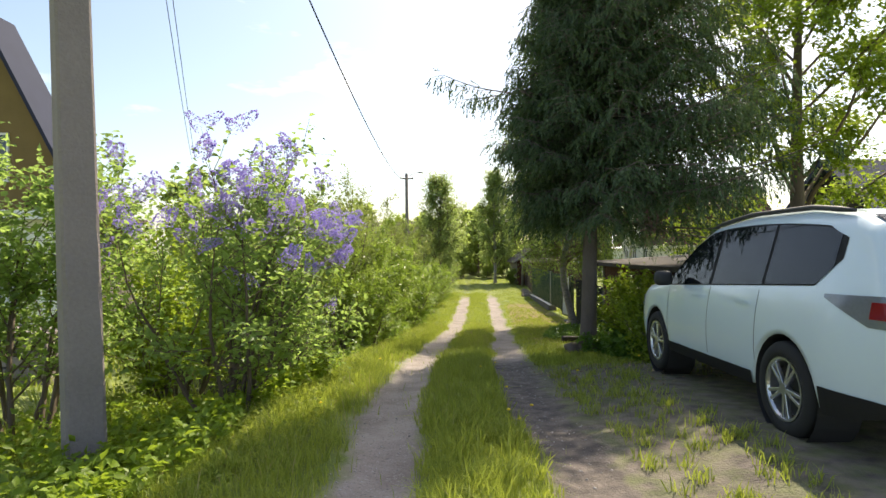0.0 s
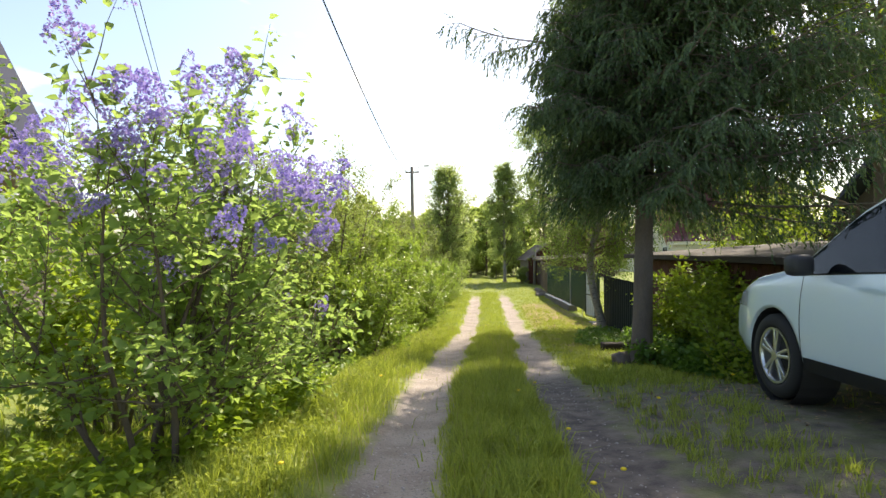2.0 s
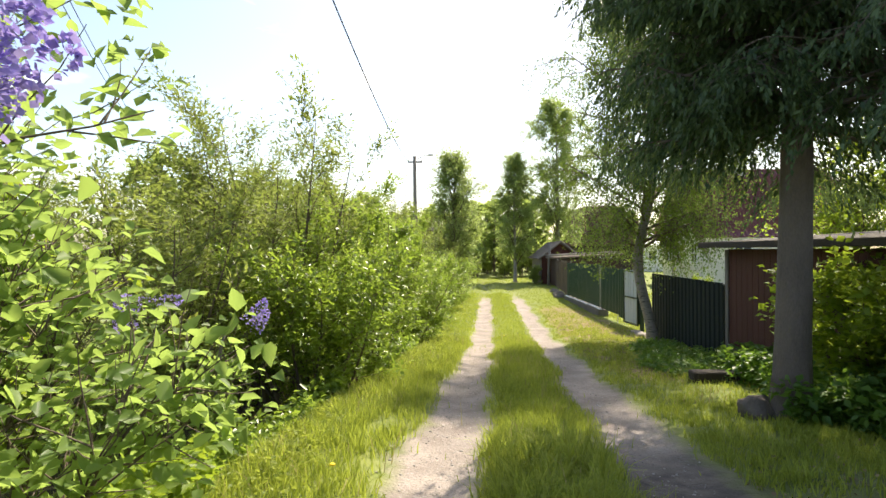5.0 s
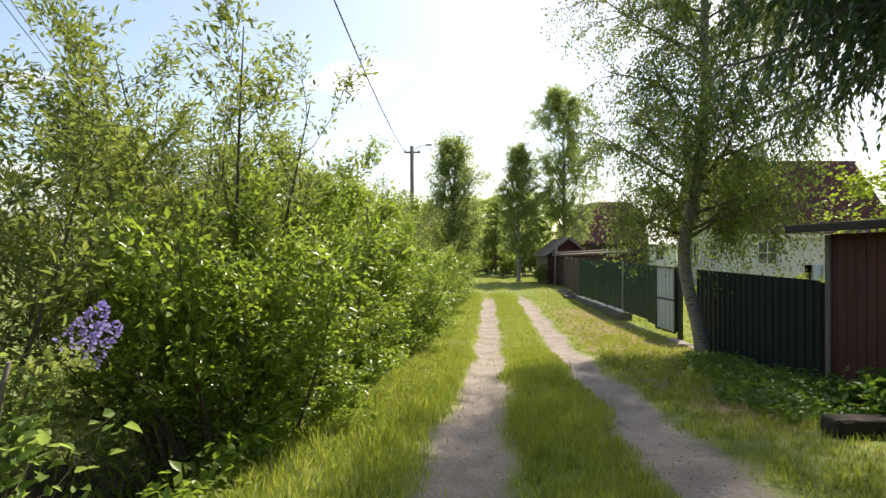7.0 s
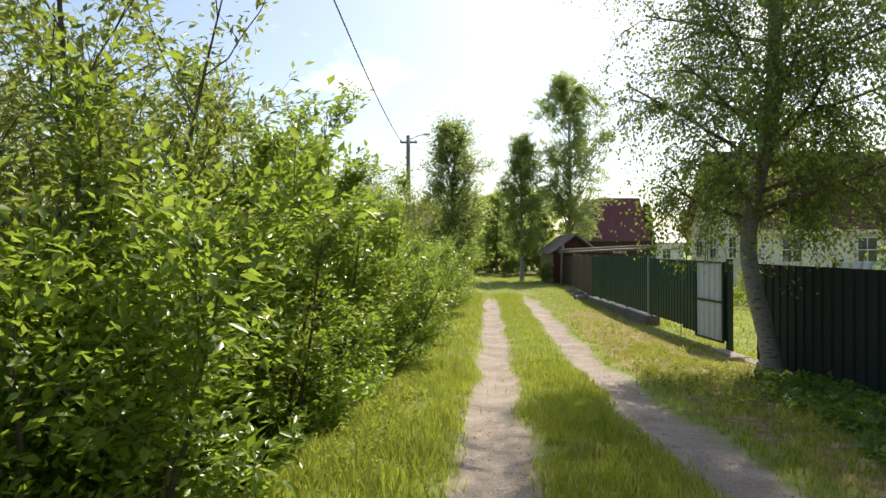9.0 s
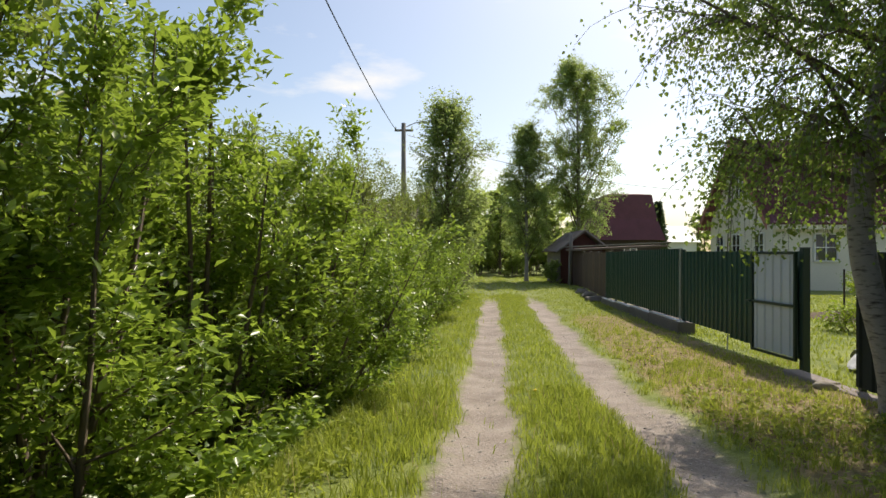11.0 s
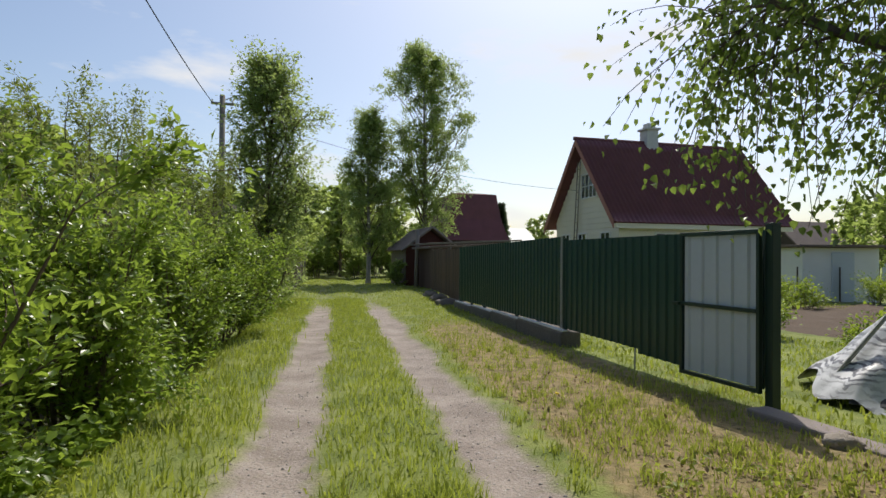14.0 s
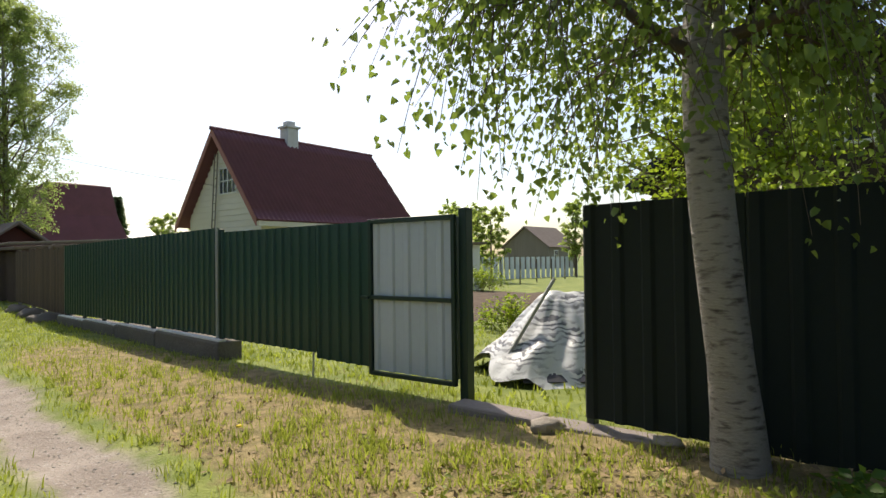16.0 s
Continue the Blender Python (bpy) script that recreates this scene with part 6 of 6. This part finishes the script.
def tarp_heap():
    bm = bmesh.new()
    bmesh.ops.create_grid(bm, x_segments=70, y_segments=70, size=1)
    for v in bm.verts:
        x, y = v.co.x, v.co.y
        q = math.hypot(x, y) if max(abs(x), abs(y)) < 1e-6 else max(abs(x), abs(y))
        a = math.atan2(y, x)
        rad = q * (1 + 0.12 * math.sin(3 * a + 1) + 0.06 * math.sin(7 * a))
        px, py = math.cos(a) * rad, math.sin(a) * rad
        top = max(0.0, 1 - rad ** 1.5)
        e = math.hypot(max(abs(px - 0.2) - 0.42, 0), max(abs(py) - 0.15, 0))
        slab = max(max(abs(px - 0.2) - 0.3, 0) * 1.1 + abs(py) * 0.45, abs(py) * 0.95)
        tent = max(0.0, 1 - 0.6 * slab - 0.4 * e) ** 1.05
        pleat = 0.022 * math.sin(11 * a + 5 * noise.noise(Vector((px * 1.5, py * 1.5, 3)))) * min(1, q * 2) + 0.05 * noise.noise(Vector((px * 2.3, py * 2.3, 5.0)))
        wrinkle = 0.018 * noise.noise(Vector((px * 9, py * 7, 7.0)))
        v.co = Vector((px * 0.95, py * 0.85, 0.90 * tent - 0.06 - 0.12 * px + (pleat + wrinkle) * min(1.0, 5 * (1 - q) + 0.2)))
        v.co.z = max(v.co.z, 0.02 + 0.03 * abs(noise.noise(Vector((px * 6, py * 6, 1)))))
    h = thing("covered_heap", pose(6.2, 19.85, ground_z(6.2, 19.85) - 0.03, 0, 0, -50), "heap covered with a crumpled grey printed tarpaulin", "heap")
    part("tarpaulin", bm, TARP, h, smooth=True)
    word = bpy.data.curves.new("lettering", "FONT")
    word.body, word.size, word.extrude, word.align_x = "МЕЖДУНАРОДНЫЙ", 0.13, 0.001, "CENTER"
    band = part("printed_band", box((-0.62, -0.012, 0.03), (0.62, 0.0, 0.25), 0.004), TARP_DARK, h, "dark printed band with white lettering")
    band.matrix_basis = pose(0.1, -0.80, 0.06, -52, 0, 0)
    letters = new("lettering", word)
    letters.parent = band
    letters.matrix_basis = pose(0.0, -0.0145, 0.21, -90, 180, 0) @ pose(0, 0, 0, 180, 0, 0)
    word.materials.append(WHITE_PAINT)
    part("pole", tube([(-0.75, -0.45, 0.05), (-0.12, -0.22, 0.98)], [0.02, 0.018], 6), PALE_STEEL, h)
    return h


tarp_heap()
